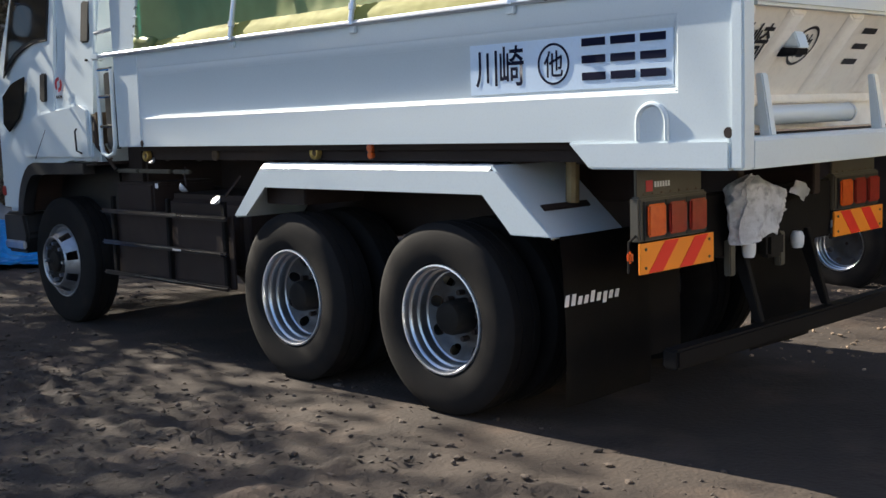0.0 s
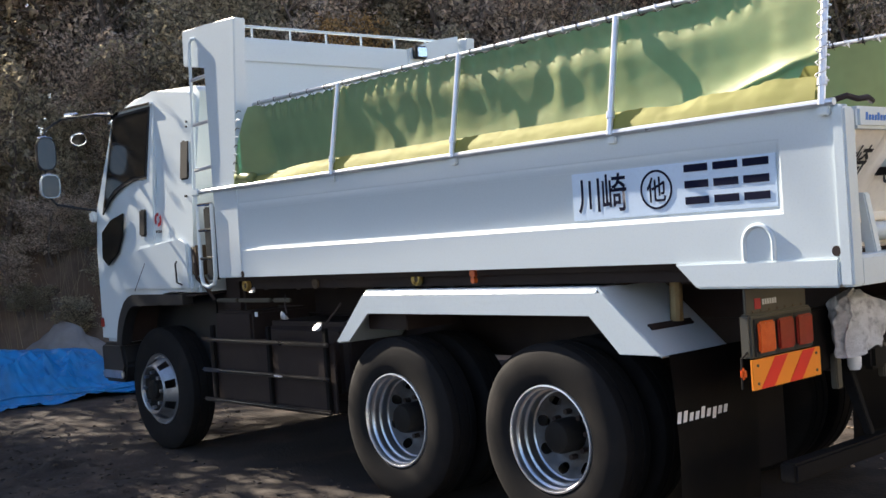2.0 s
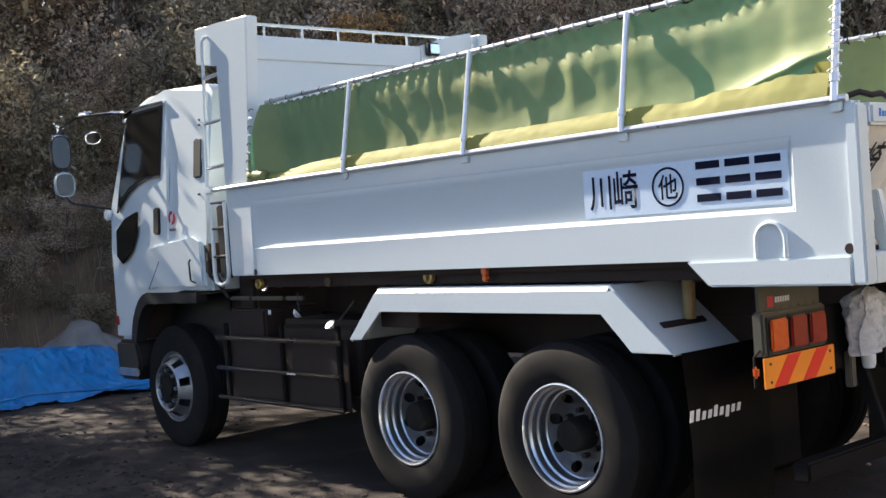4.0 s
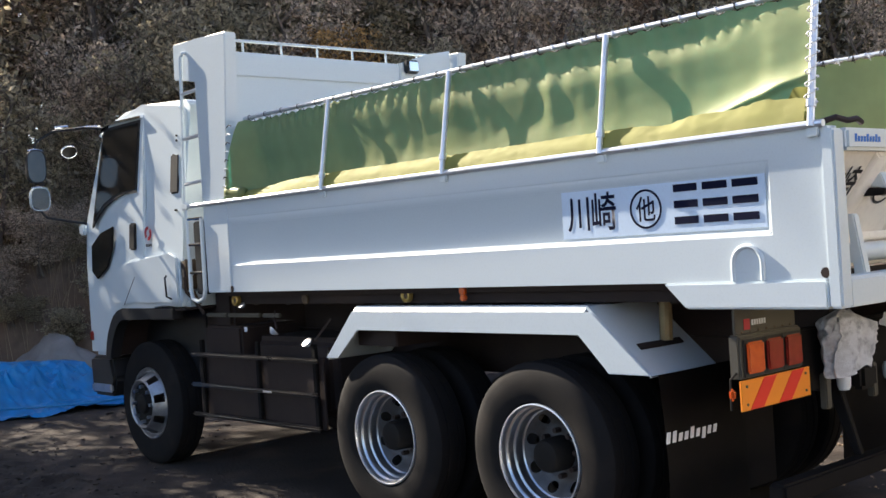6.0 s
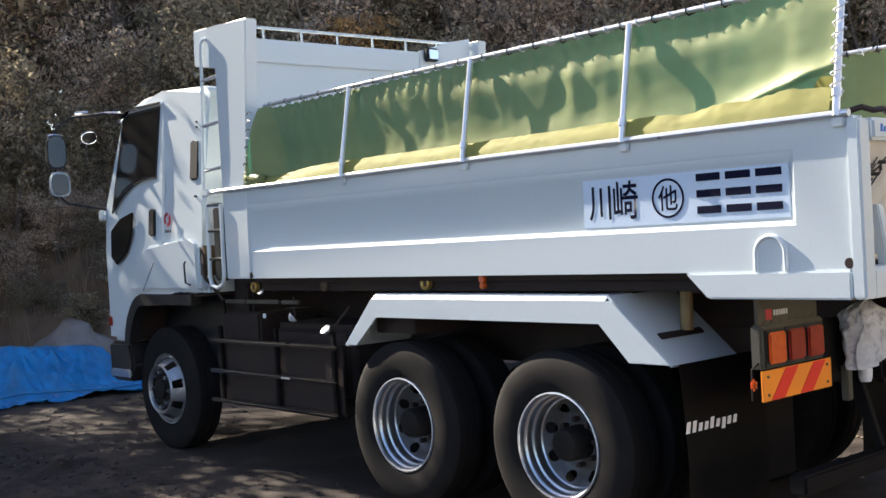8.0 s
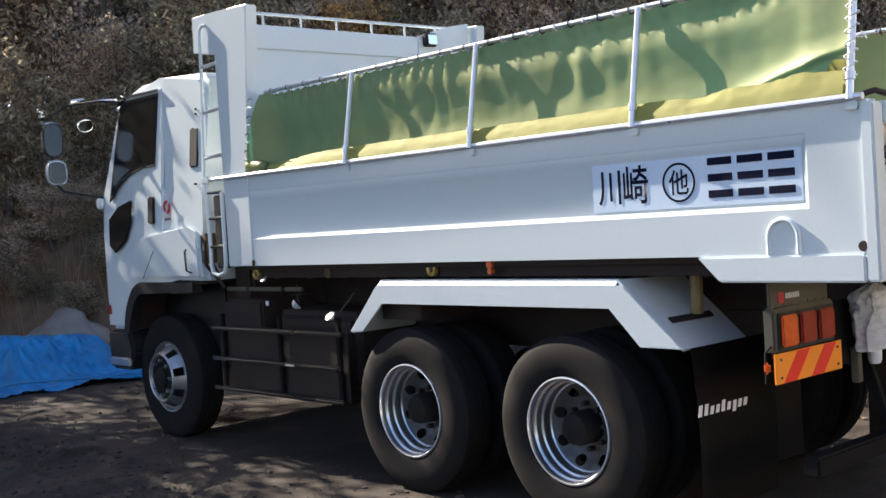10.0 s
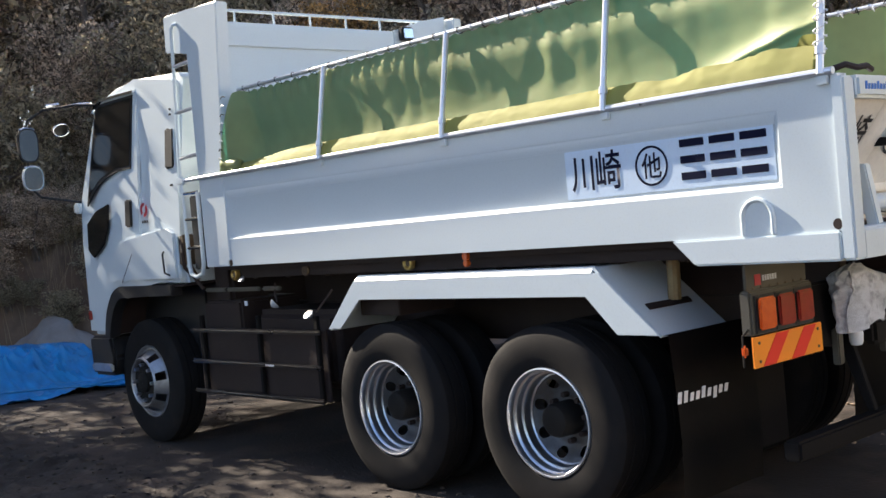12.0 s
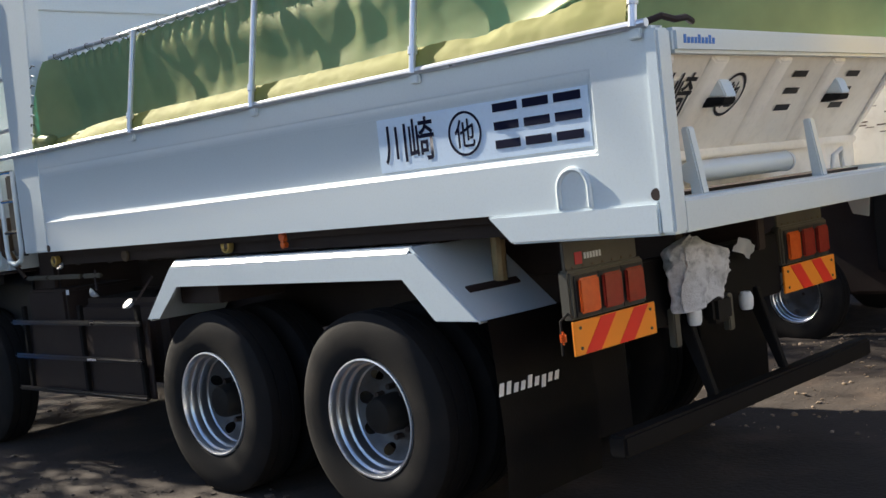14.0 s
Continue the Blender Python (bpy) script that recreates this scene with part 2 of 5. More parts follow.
def thing(name, at, label, category, group=""):
    ob = new(name)
    PLACES[ob.name] = Matrix.Translation(at)
    ob.matrix_basis = PLACES[ob.name]
    ob.empty_display_size = 0.2
    return tagged(ob, label, category, group)


def rounded(bm, edges, width, segments=2):
    if width:
        bmesh.ops.bevel(bm, geom=edges, offset=width, segments=segments, affect="EDGES", clamp_overlap=True)


def box(x0, x1, y0, y1, z0, z1, bevel=0.006, bm=None, segments=2):
    bm = bm or bmesh.new()
    made = bmesh.ops.create_cube(bm, size=1.0)["verts"]
    for v in made:
        v.co = Vector(((x0 + x1) / 2 + v.co.x * (x1 - x0), (y0 + y1) / 2 + v.co.y * (y1 - y0), (z0 + z1) / 2 + v.co.z * (z1 - z0)))
    rounded(bm, list({e for v in made for e in v.link_edges}), bevel, segments)
    return bm


def prism(points, a, b, bevel=0.0, bm=None, axis="y", segments=2):
    """A flat outline, drawn in (x, z) for axis y or (y, z) for axis x or (x, y) for axis z, made solid from a to b."""
    bm = bm or bmesh.new()
    place = {"y": lambda p, d: (p[0], d, p[1]), "x": lambda p, d: (d, p[0], p[1]), "z": lambda p, d: (p[0], p[1], d)}[axis]
    lo = [bm.verts.new(place(p, a)) for p in points]
    hi = [bm.verts.new(place(p, b)) for p in points]
    k = len(points)
    faces = [bm.faces.new(lo), bm.faces.new(hi[::-1])]
    faces += [bm.faces.new((lo[i], hi[i], hi[(i + 1) % k], lo[(i + 1) % k])) for i in range(k)]
    rounded(bm, list({e for f in faces for e in f.edges}), bevel, segments)
    return bm


def tube(points, r, sides=10, bm=None, closed=False, taper=None):
    """A round bar along a line of points."""
    bm = bm or bmesh.new()
    pts = [Vector(p) for p in points]
    rings, side = [], None
    for i, p in enumerate(pts):
        way = ((pts[(i + 1) % len(pts)] if closed or i + 1 < len(pts) else p) - (pts[i - 1] if closed or i else p)).normalized()
        side = way.orthogonal().normalized() if side is None else (side - way * side.dot(way)).normalized()
        up = way.cross(side)
        rad = r if taper is None else r + (taper - r) * i / max(len(pts) - 1, 1)
        rings.append([bm.verts.new(p + rad * (math.cos(q) * side + math.sin(q) * up)) for q in np.linspace(0, 2 * math.pi, sides, endpoint=False)])
    pairs = list(zip(rings, rings[1:])) + ([(rings[-1], rings[0])] if closed else [])
    for one, two in pairs:
        for i in range(sides):
            bm.faces.new((one[i], one[(i + 1) % sides], two[(i + 1) % sides], two[i]))
    if not closed:
        bm.faces.new(rings[0][::-1]), bm.faces.new(rings[-1])
    return bm


def lathe(profile, sides=48, bm=None, centre=(0, 0, 0), skip=None):
    """A profile of (radius, y) turned about the y axis. skip(i, s): leaves out a face, for an opening."""
    bm = bm or bmesh.new()
    cx, cy, cz = centre
    rings = [[bm.verts.new((cx + r * math.cos(q), cy + y, cz + r * math.sin(q))) for q in np.linspace(0, 2 * math.pi, sides, endpoint=False)] for r, y in profile]
    for i, (one, two) in enumerate(zip(rings, rings[1:])):
        for s in range(sides):
            if not (skip and skip(i, s)):
                bm.faces.new((one[s], two[s], two[(s + 1) % sides], one[(s + 1) % sides]))
    return bm


def disc(centre, r, depth, axis="y", sides=20, bevel=0.0, bm=None):
    pts = [(r * math.cos(q), r * math.sin(q)) for q in np.linspace(0, 2 * math.pi, sides, endpoint=False)]
    x, y, z = centre
    moved = {"y": [(x + a, z + b) for a, b in pts], "x": [(y + a, z + b) for a, b in pts], "z": [(x + a, y + b) for a, b in pts]}[axis]
    base = {"y": y, "x": x, "z": z}[axis]
    return prism(moved, base, base + depth, bevel, bm, axis)


def letters(text, height, depth=0.002):
    """A mesh of written characters, lying in the x-z plane, its left foot at the origin."""
    c = bpy.data.curves.new("letters", "FONT")
    c.body, c.size, c.extrude, c.offset = text, 1.0, 0.0, 0.012
    o = new("letters", c)
    me = bpy.data.meshes.new_from_object(o.evaluated_get(bpy.context.evaluated_depsgraph_get()))
    bpy.data.objects.remove(o)
    bm = bmesh.new()
    bm.from_mesh(me)
    xs, ys = [v.co.x for v in bm.verts], [v.co.y for v in bm.verts]
    k = height / (max(ys) - min(ys))
    x0, y0 = min(xs), min(ys)
    for v in bm.verts:
        v.co = Vector(((v.co.x - x0) * k, 0, (v.co.y - y0) * k))
    return bm


def sheet(nx, nz, place, bm=None):
    """A grid of nx by nz cells, each point set by place(u, v)."""
    bm = bm or bmesh.new()
    g = [[bm.verts.new(place(i / nx, j / nz)) for j in range(nz + 1)] for i in range(nx + 1)]
    for i in range(nx):
        for j in range(nz):
            bm.faces.new((g[i][j], g[i + 1][j], g[i + 1][j + 1], g[i][j + 1]))
    return bm


def wave(*p):
    return noise.noise(Vector(p))


def smoothstep(a, b, x):
    t = min(max((x - a) / (b - a), 0), 1)
    return t * t * (3 - 2 * t)


# ---- the dump truck ----
WIDE = 2.45  # the bed's outer width; its near side lies in the plane y = 0
MID = WIDE / 2
truck = thing("dump_truck", (-3.7, MID, 0), "white three-axle dump truck parked on packed dirt", "dump truck")


def flipped(bm):
    """The same piece on the other side of the truck."""
    for v in bm.verts:
        v.co.y = WIDE - v.co.y
    return bm


# bed sides with a long pressed panel
def bed_side(make_near):
    a = [(-5.2, 1.475), (0.0, 1.475), (0.0, 2.138), (-5.2, 2.138)]
    b = [(-4.87, 1.679), (-0.300, 1.688), (-0.300, 2.015), (-4.87, 2.03)]
    c = [(-4.80, 1.691), (-0.318, 1.699), (-0.318, 1.965), (-4.80, 1.975)]
    bm = bmesh.new()
    rings = [[bm.verts.new((x, y, z)) for x, z in pts] for pts, y in ((a, 0.0), (b, 0.0), (c, 0.024))]
    for one, two in zip(rings, rings[1:]):
        for i in range(4):
            bm.faces.new((one[i], one[(i + 1) % 4], two[(i + 1) % 4], two[i]))
    bm.faces.new(rings[2])
    rounded(bm, [e for e in bm.edges if all(v in rings[1] or v in rings[2] for v in e.verts)], 0.006, 3)
    prism(a, 0.056, 0.075, 0.0, bm)
    back = [bm.verts.new((x, 0.056, z)) for x, z in a]
    front = rings[0]
    for i in range(4):
        bm.faces.new((front[i], front[(i + 1) % 4], back[(i + 1) % 4], back[i]))
    bmesh.ops.remove_doubles(bm, verts=bm.verts, dist=0.0005)
    return bm if make_near else flipped(bm)


near_side = part("bed_side", bed_side(True), WHITE, truck, "white bed side with a long pressed panel", smooth=30)
far_side = part("bed_side", bed_side(False), WHITE, truck, smooth=30)
skirt = [(-0.905, 1.474), (-0.778, 1.35), (-0.036, 1.35), (-0.036, 1.480)]
part("bed_skirt", prism(skirt, -0.013, 0.06, 0.009), WHITE, near_side)
part("bed_skirt", flipped(prism(skirt, -0.013, 0.06, 0.009)), WHITE, far_side)
# sticker with the painted marking; the number itself is given as plain bars
sticker = part("sticker", prism([(-1.555, 1.716), (-0.330, 1.720), (-0.330, 1.962), (-1.555, 1.964)], 0.0195, 0.0235), STICKER, near_side, "pale blue sticker with navy marking")
for body, x, h, w in (("川", -1.517, 0.178, 0.150), ("崎", -1.350, 0.196, 0.160), ("他", -1.063, 0.125, 0.118)):
    bm = letters(body, h)
    wide = max(v.co.x for v in bm.verts)
    for v in bm.verts:
        v.co = Vector((x + v.co.x * w / wide, 0.0175, (1.782 if body == "他" else 1.752) + v.co.z))
    part("painted_character", bm, NAVY, sticker, smooth=0)
ring = lathe([(0.098, 0), (0.098, 0.002), (0.087, 0.002), (0.087, 0), (0.098, 0)], 40, None, (-1.004, 0.0168, 1.844))
part("painted_ring", ring, NAVY, sticker, smooth=0)
for x in (-0.832, -0.666, -0.502):
    for z in (1.758, 1.836, 1.914):
        part("painted_bar", box(x, x + 0.136, 0.0166, 0.0192, z, z + 0.036, 0), NAVY, sticker, smooth=0)
# inverted-U hood near the rear of the side
arch = [(-0.506, 1.480), (-0.506, 1.56)] + [(-0.4285 - 0.0775 * math.cos(q), 1.56 + 0.078 * math.sin(q)) for q in np.linspace(0.2, math.pi - 0.2, 11)] + [(-0.351, 1.56), (-0.351, 1.480)]
part("hook_hood", prism(arch, -0.003, 0.004, 0.002), WHITE, near_side)
part("hood_rim", tube([(x, -0.004, z) for x, z in arch], 0.012, 8), WHITE, near_side)
for x, z in ((-0.047, 1.508), (-4.863, 1.498)):
    part("pin_hole", disc((x, -0.004, z), 0.024, 0.01, bevel=0.003), BLACK, near_side)

# rear corner posts, sill and floor
for y0, y1 in ((0.0, 0.07), (WIDE - 0.07, WIDE)):
    part("rear_post", box(-0.034, 0.03, y0 - 0.012, y1 + 0.012, 1.352, 2.125, 0.010), WHITE, truck)
    part("side_wing", box(-0.55, -0.042, y0 + 0.018 if y0 else 0.0765, y1 - 0.018 if y0 else 0.09, 1.50, 2.10, 0.004), WARM_LIT, truck)
sill = part("rear_sill", prism([(0.028, 1.352), (0.028, 1.476), (0.020, 1.486), (-0.050, 1.490), (-0.062, 1.455), (-0.30, 1.455), (-0.30, 1.352)], 0.075, WIDE - 0.075, 0.006), WHITE, truck, "white rear sill under the tailgate")
plate = part("maker_plate", box(0.0285, 0.034, 2.12, 2.36, 1.385, 1.445, 0.004), WHITE_PRINT, sill)
for k in range(5):
    part("plate_bar", box(0.0345, 0.0365, 2.14 + 0.042 * k, 2.165 + 0.042 * k, 1.397, 1.433, 0), BLACK_PRINT, plate, smooth=0)
# black sheet laid on the sill for the shade under the lock tube
part("trough_shade", box(-0.295, -0.068, 0.42, 1.38, 1.456, 1.461, 0), PLASTIC, sill, smooth=0)
part("bed_floor", box(-5.15, -0.305, 0.08, WIDE - 0.08, 1.44, 1.49, 0.0), BLACK, truck)
for y in (0.13, WIDE - 0.19):
    part("floor_beam", box(-5.1, -0.9, y, y + 0.06, 1.375, 1.438, 0.005), BLACK, truck)
for x in np.linspace(-4.9, -0.6, 11):
    part("cross_beam", box(x, x + 0.06, 0.2, WIDE - 0.2, 1.36, 1.438, 0.004), BLACK, truck)

# tailgate: leaning panel under a square top bar
tail = part("tailgate", prism([(0.0, 2.04), (-0.29, 1.66), (-0.335, 1.66), (-0.04, 2.06)], 0.10, WIDE - 0.16, 0.004), WARM_LIT, truck, "white tailgate in a warm-lit cream tone, leaning inwards, with ribs and a square top bar")


def on_gate(y, z, out=0.004):
    """A point on the leaning face of the tailgate."""
    k = (2.04 - z) / 0.38
    return Vector((-0.29 * k + out * 0.795, y, z - out * 0.607))


top_bar = part("top_bar", box(-0.07, 0.045, 0.085, WIDE - 0.12, 2.03, 2.128, 0.014), WHITE, tail, "white square top bar")
for k in range(9):
    h = 0.034 if k in (0, 4, 7) else 0.024
    part("maker_mark", prism([(0.145 + 0.026 * k, 2.066), (0.163 + 0.026 * k, 2.066), (0.166 + 0.026 * k, 2.066 + h), (0.148 + 0.026 * k, 2.066 + h)], 0.0452, 0.047, 0, None, "x"), BLUE_PRINT, top_bar, smooth=0)
for y, w in ((0.10, 0.05), (0.425, 0.16), (0.975, 0.16), (1.515, 0.16), (WIDE - 0.21, 0.05)):
    pts = [on_gate(y, 2.035, 0.0), on_gate(y, 1.665, 0.0), on_gate(y, 1.675, 0.012), on_gate(y, 2.015, 0.022)]
    bm = bmesh.new()
    lo, hi = [bm.verts.new(p) for p in pts], [bm.verts.new(p + Vector((0, w, 0))) for p in pts]
    bm.faces.new(lo), bm.faces.new(hi[::-1])
    for i in range(4):
        bm.faces.new((lo[i], hi[i], hi[(i + 1) % 4], lo[(i + 1) % 4]))
    for v in hi[2:] + lo[2:]:
        v.co.y += (0.038 if v in lo else -0.038) * (w > 0.06)
    rounded(bm, bm.edges[:], 0.008, 3)
    part("rib", bm, WARM_LIT, tail)
for y in (0.550, 1.640):
    p = on_gate(y, 1.895, 0.0)
    part("latch_block", prism([(p.x - 0.01, p.z - 0.02), (p.x + 0.085, p.z - 0.030), (p.x + 0.060, p.z + 0.04), (p.x + 0.02, p.z + 0.055)], y, y + 0.09, 0.006), WHITE, tail)
    part("rubber_stop", prism([(p.x - 0.03, p.z - 0.062), (p.x + 0.070, p.z - 0.058), (p.x + 0.083, p.z - 0.032), (p.x - 0.01, p.z - 0.022)], y - 0.015, y + 0.085, 0.004), RUBBER, tail)


def gate_bars(y0, y1, heights):
    """A painted character on the tailgate, as plain bars."""
    for z in heights:
        bm = bmesh.new()
        pts = [on_gate(y0, z), on_gate(y1, z), on_gate(y1, z + 0.026), on_gate(y0, z + 0.026)]
        bm.faces.new([bm.verts.new(q) for q in pts])
        part("painted_bar", bm, BLACK_PRINT, tail, smooth=0)


def gate_letter(text, y, z, w, h):
    bm = letters(text, h)
    wide = max(v.co.x for v in bm.verts)
    for v in bm.verts:
        v.co = on_gate(y + v.co.x * w / wide, z + v.co.z)
    part("painted_character", bm, BLACK_PRINT, tail, smooth=0)


gate_letter("川", 0.125, 1.81, 0.10, 0.16)
gate_letter("崎", 0.265, 1.80, 0.15, 0.17)
gate_letter("他", 0.685, 1.835, 0.11, 0.10)
gate_bars(1.215, 1.355, (1.81, 1.88, 1.95))
gate_bars(1.775, 1.915, (1.81, 1.88, 1.95))
bm = bmesh.new()
loop = [(on_gate(0.74 + 0.10 * math.cos(q), 1.885 + 0.085 * math.sin(q)), on_gate(0.74 + 0.088 * math.cos(q), 1.885 + 0.073 * math.sin(q))) for q in np.linspace(0, 2 * math.pi, 32, endpoint=False)]
vs = [(bm.verts.new(a), bm.verts.new(b)) for a, b in loop]
for i in range(32):
    (a, b), (c, d) = vs[i], vs[(i + 1) % 32]
    bm.faces.new((a, c, d, b))
part("painted_ring", bm, BLACK_PRINT, tail, smooth=0)
part("lower_lip", box(-0.34, -0.26, 0.10, WIDE - 0.16, 1.625, 1.665, 0.008), WARM_LIT, tail)
roller = part("lock_tube", tube([(-0.20, 0.50, 1.572), (-0.20, 1.36, 1.572)], 0.046, 20), WHITE, truck, "white round lock tube above the sill")
part("lock_collar", tube([(-0.20, 1.335, 1.572), (-0.20, 1.345, 1.572)], 0.049, 20), ZINC, roller)
for y in (0.27, 1.32):
    part("gate_arm", prism([(-0.06, 1.45), (-0.006, 1.485), (-0.050, 1.755), (-0.085, 1.755)], y, y + 0.05, 0.006), WHITE, truck)
part("gate_hook", tube([(-0.10, 1.62, 1.51), (-0.10, 1.64, 1.57), (-0.08, 1.69, 1.60), (-0.10, 1.73, 1.56), (-0.10, 1.74, 1.51)], 0.012, 8), WARM_LIT, truck)
part("back_plate", box(-0.34, -0.31, 0.10, WIDE - 0.10, 1.50, 1.63, 0.003), WARM_LIT, truck)

# rubbed scratches on the far inner wing
inner = part("inner_wing", box(-0.55, -0.042, WIDE - 0.0785, WIDE - 0.0755, 1.50, 2.10, 0), WARM_LIT, far_side, "worn inner wing in a warm-lit cream tone")
scr = random.Random(9)
for k in range(16):
    x, z, n = -0.10 - 0.34 * scr.random(), 1.66 + 0.36 * scr.random(), scr.uniform(0.03, 0.09)
    part("scratch", box(x, x + n, WIDE - 0.0792, WIDE - 0.0782, z, z + scr.uniform(0.003, 0.007), 0), BROWN, inner, smooth=0)

# headboard with cab guard wings, pipe rail and work lamp
head = part("headboard", box(-4.93, -4.88, 0.10, WIDE - 0.10, 1.49, 3.285, 0.004), WHITE, truck, "tall white headboard behind the cab")
part("stiffening_band", box(-4.88, -4.862, 0.11, WIDE - 0.11, 3.10, 3.27, 0.006), WHITE, head)
wing = [(-5.205, 1.478), (-4.865, 1.478), (-4.865, 2.14), (-4.745, 3.40), (-5.165, 3.418), (-5.515, 3.428), (-5.525, 3.15), (-5.20, 3.10)]
for y0 in (0.0, WIDE - 0.10):
    part("guard_wing", prism(wing, y0 - 0.004 if not y0 else y0, y0 + 0.10, 0.008), WHITE, head)
part("guard_roof", prism([(-5.50, 3.22), (-4.935, 3.22), (-4.935, 3.16), (-5.50, 3.18)], 0.105, WIDE - 0.105, 0.004), WHITE, head)
rail = part("pipe_rail", tube([(-4.90, 0.105, 3.372), (-4.90, WIDE - 0.105, 3.385)], 0.012, 8), WHITE, head)
for y in (0.25, 0.60, 0.945, 1.30, 1.655, 2.0):
    part("rail_stud", tube([(-4.90, y, 3.28), (-4.90, y, 3.372)], 0.009, 8), WHITE, rail)
corner = prism([(1.76, 3.285), (2.10, 3.385), (2.345, 3.43), (2.345, 3.0), (1.76, 3.0)], -4.875, -4.85, 0.003, None, "x")
part("corner_plate", corner, WHITE, head)
lamp_box = part("work_lamp", box(-4.85, -4.79, 1.80, 1.93, 3.20, 3.31, 0.012), PLASTIC, head, "small black work lamp")
part("lamp_glass", box(-4.789, -4.782, 1.815, 1.915, 3.215, 3.295, 0.006), CHROME, lamp_box)

# ladder and climbing rail between bed and cab
ladder = part("ladder", tube([(-5.44, -0.01, 2.17), (-5.45, -0.01, 1.50), (-5.43, -0.01, 1.43), (-5.345, -0.01, 1.405), (-5.26, -0.01, 1.43), (-5.235, -0.01, 1.50), (-5.23, -0.01, 2.05)], 0.017, 10), WHITE, truck, "white pipe ladder on the bed's front corner")
for z in (1.63, 1.85, 2.05):
    part("rung", tube([(-5.445, -0.01, z), (-5.235, -0.01, z)], 0.014, 8), CHROME, ladder)
upper = part("grab_pole", tube([(-5.44, -0.022, 2.17), (-5.40, -0.026, 2.6), (-5.375, -0.026, 3.24), (-5.365, -0.026, 3.31), (-5.34, -0.022, 3.335), (-5.32, -0.004, 3.335)], 0.014, 10), WHITE, truck)
for z in (2.32, 2.67, 3.02):
    part("rung", tube([(-5.41 + 0.05 * (z - 2.3), -0.024, z), (-5.205, 0.004, z + 0.015)], 0.015, 8), ZINC, upper)
part("pipe_joint", box(-5.50, -5.38, -0.035, 0.03, 2.12, 2.18, 0.012), WHITE, truck)

# rails, posts and lacing that carry the side sheets
for y, far in ((0.0, False), (WIDE, True)):
    s = -1 if far else 1
    low = part("sheet_rail", tube([(-5.46, y - 0.012 * s, 2.150), (-0.01, y - 0.012 * s, 2.150)], 0.017, 10), ZINC, truck, "galvanised pipe along the bed's top edge")
    top = part("sheet_rail", tube([(-4.72, y + 0.105 * s, 2.752), (-0.05, y + 0.105 * s, 2.752)], 0.014, 10), ZINC, truck)
    for x in (-3.638, -2.437, -1.240, -0.062):
        post = part("sheet_post", tube([(x, y - 0.026 * s, 2.14), (x, y - 0.016 * s, 2.20), (x, y + 0.085 * s, 2.75)], 0.0165, 10), ZINC, truck)
        part("post_foot", box(x - 0.028, x + 0.028, min(y - 0.022 * s, y), max(y - 0.022 * s, y), 2.095, 2.134, 0.005), WHITE, post)
        part("post_clamp", tube([(x, y - 0.011 * s, 2.225), (x, y - 0.005 * s, 2.26)], 0.0225, 10), ZINC, post)
    for k in range(45):
        x = -4.65 + 0.104 * k
        q = [(x + 0.03 * a, y + (0.105 + 0.02 * math.cos(7 * a)) * s, 2.750 + 0.021 * math.sin(7 * a)) for a in np.linspace(0, 1, 7)]
        q.append((x + 0.045, y + 0.128 * s, 2.715))
        part("lacing_loop", tube(q, 0.003, 5), WHITE_PRINT if k % 2 else RUBBER, top)
    for k in range(9):
        z = 2.24 + 0.055 * k
        q = [(-0.062 + 0.027 * math.cos(a), y + (-0.016 + 0.184 * (z - 2.2)) * s + 0.027 * math.sin(a), z + 0.008 * a) for a in np.linspace(0, 6.0, 9)]
        part("lacing_loop", tube(q, 0.004, 5), WHITE_PRINT, top)
# lacing down the front edge of the near sheet
for k in range(8):
    z = 2.26 + 0.062 * k
    x = -4.88 + 0.16 * (z - 2.162) / 0.58
    part("lacing_loop", tube([(x - 0.030 - 0.05 * (z - 2.2), -0.008, z), (x - 0.005, -0.020, z + 0.012), (x + 0.022, -0.016, z + 0.002)], 0.004, 5), RUBBER if k % 2 else WHITE_PRINT, low)
# dark rope ends tied at the rear corners
for y, s in ((0.05, 1), (WIDE - 0.02, -1)):
    part("tied_rope", tube([(-0.05, y, 2.16), (0.0, y + 0.03 * s, 2.175), (0.02, y + 0.09 * s, 2.16), (0.03, y + 0.15 * s, 2.168), (0.02, y + 0.21 * s, 2.155)], 0.014, 7), BLACK, truck)

# mudguards over the rear axles
fascia = [(-3.727, 1.020), (-3.414, 1.334), (-1.383, 1.334), (-1.02, 1.017), (-1.287, 1.017), (-1.474, 1.218), (-3.368, 1.218), (-3.586, 1.024)]
plan = [(-3.727, 1.020), (-3.386, 1.362), (-1.415, 1.362), (-1.02, 1.017)]


def mudguard():
    bm = prism(fascia, -0.006, 0.012, 0.004)
    outer = [(x, z) for x, z in plan]
    inner = [(x + (0.012 if x < -2 else -0.012), z - 0.012) for x, z in plan]
    prism(outer + inner[::-1], 0.0125, 0.555, 0.0, bm)
    prism([(-0.006, 1.3345), (0.0125, 1.3345), (0.0125, 1.345), (0.034, 1.3605), (0.034, 1.368), (0.022, 1.3655)], -3.395, -1.425, 0.0, bm, "x")
    return bm


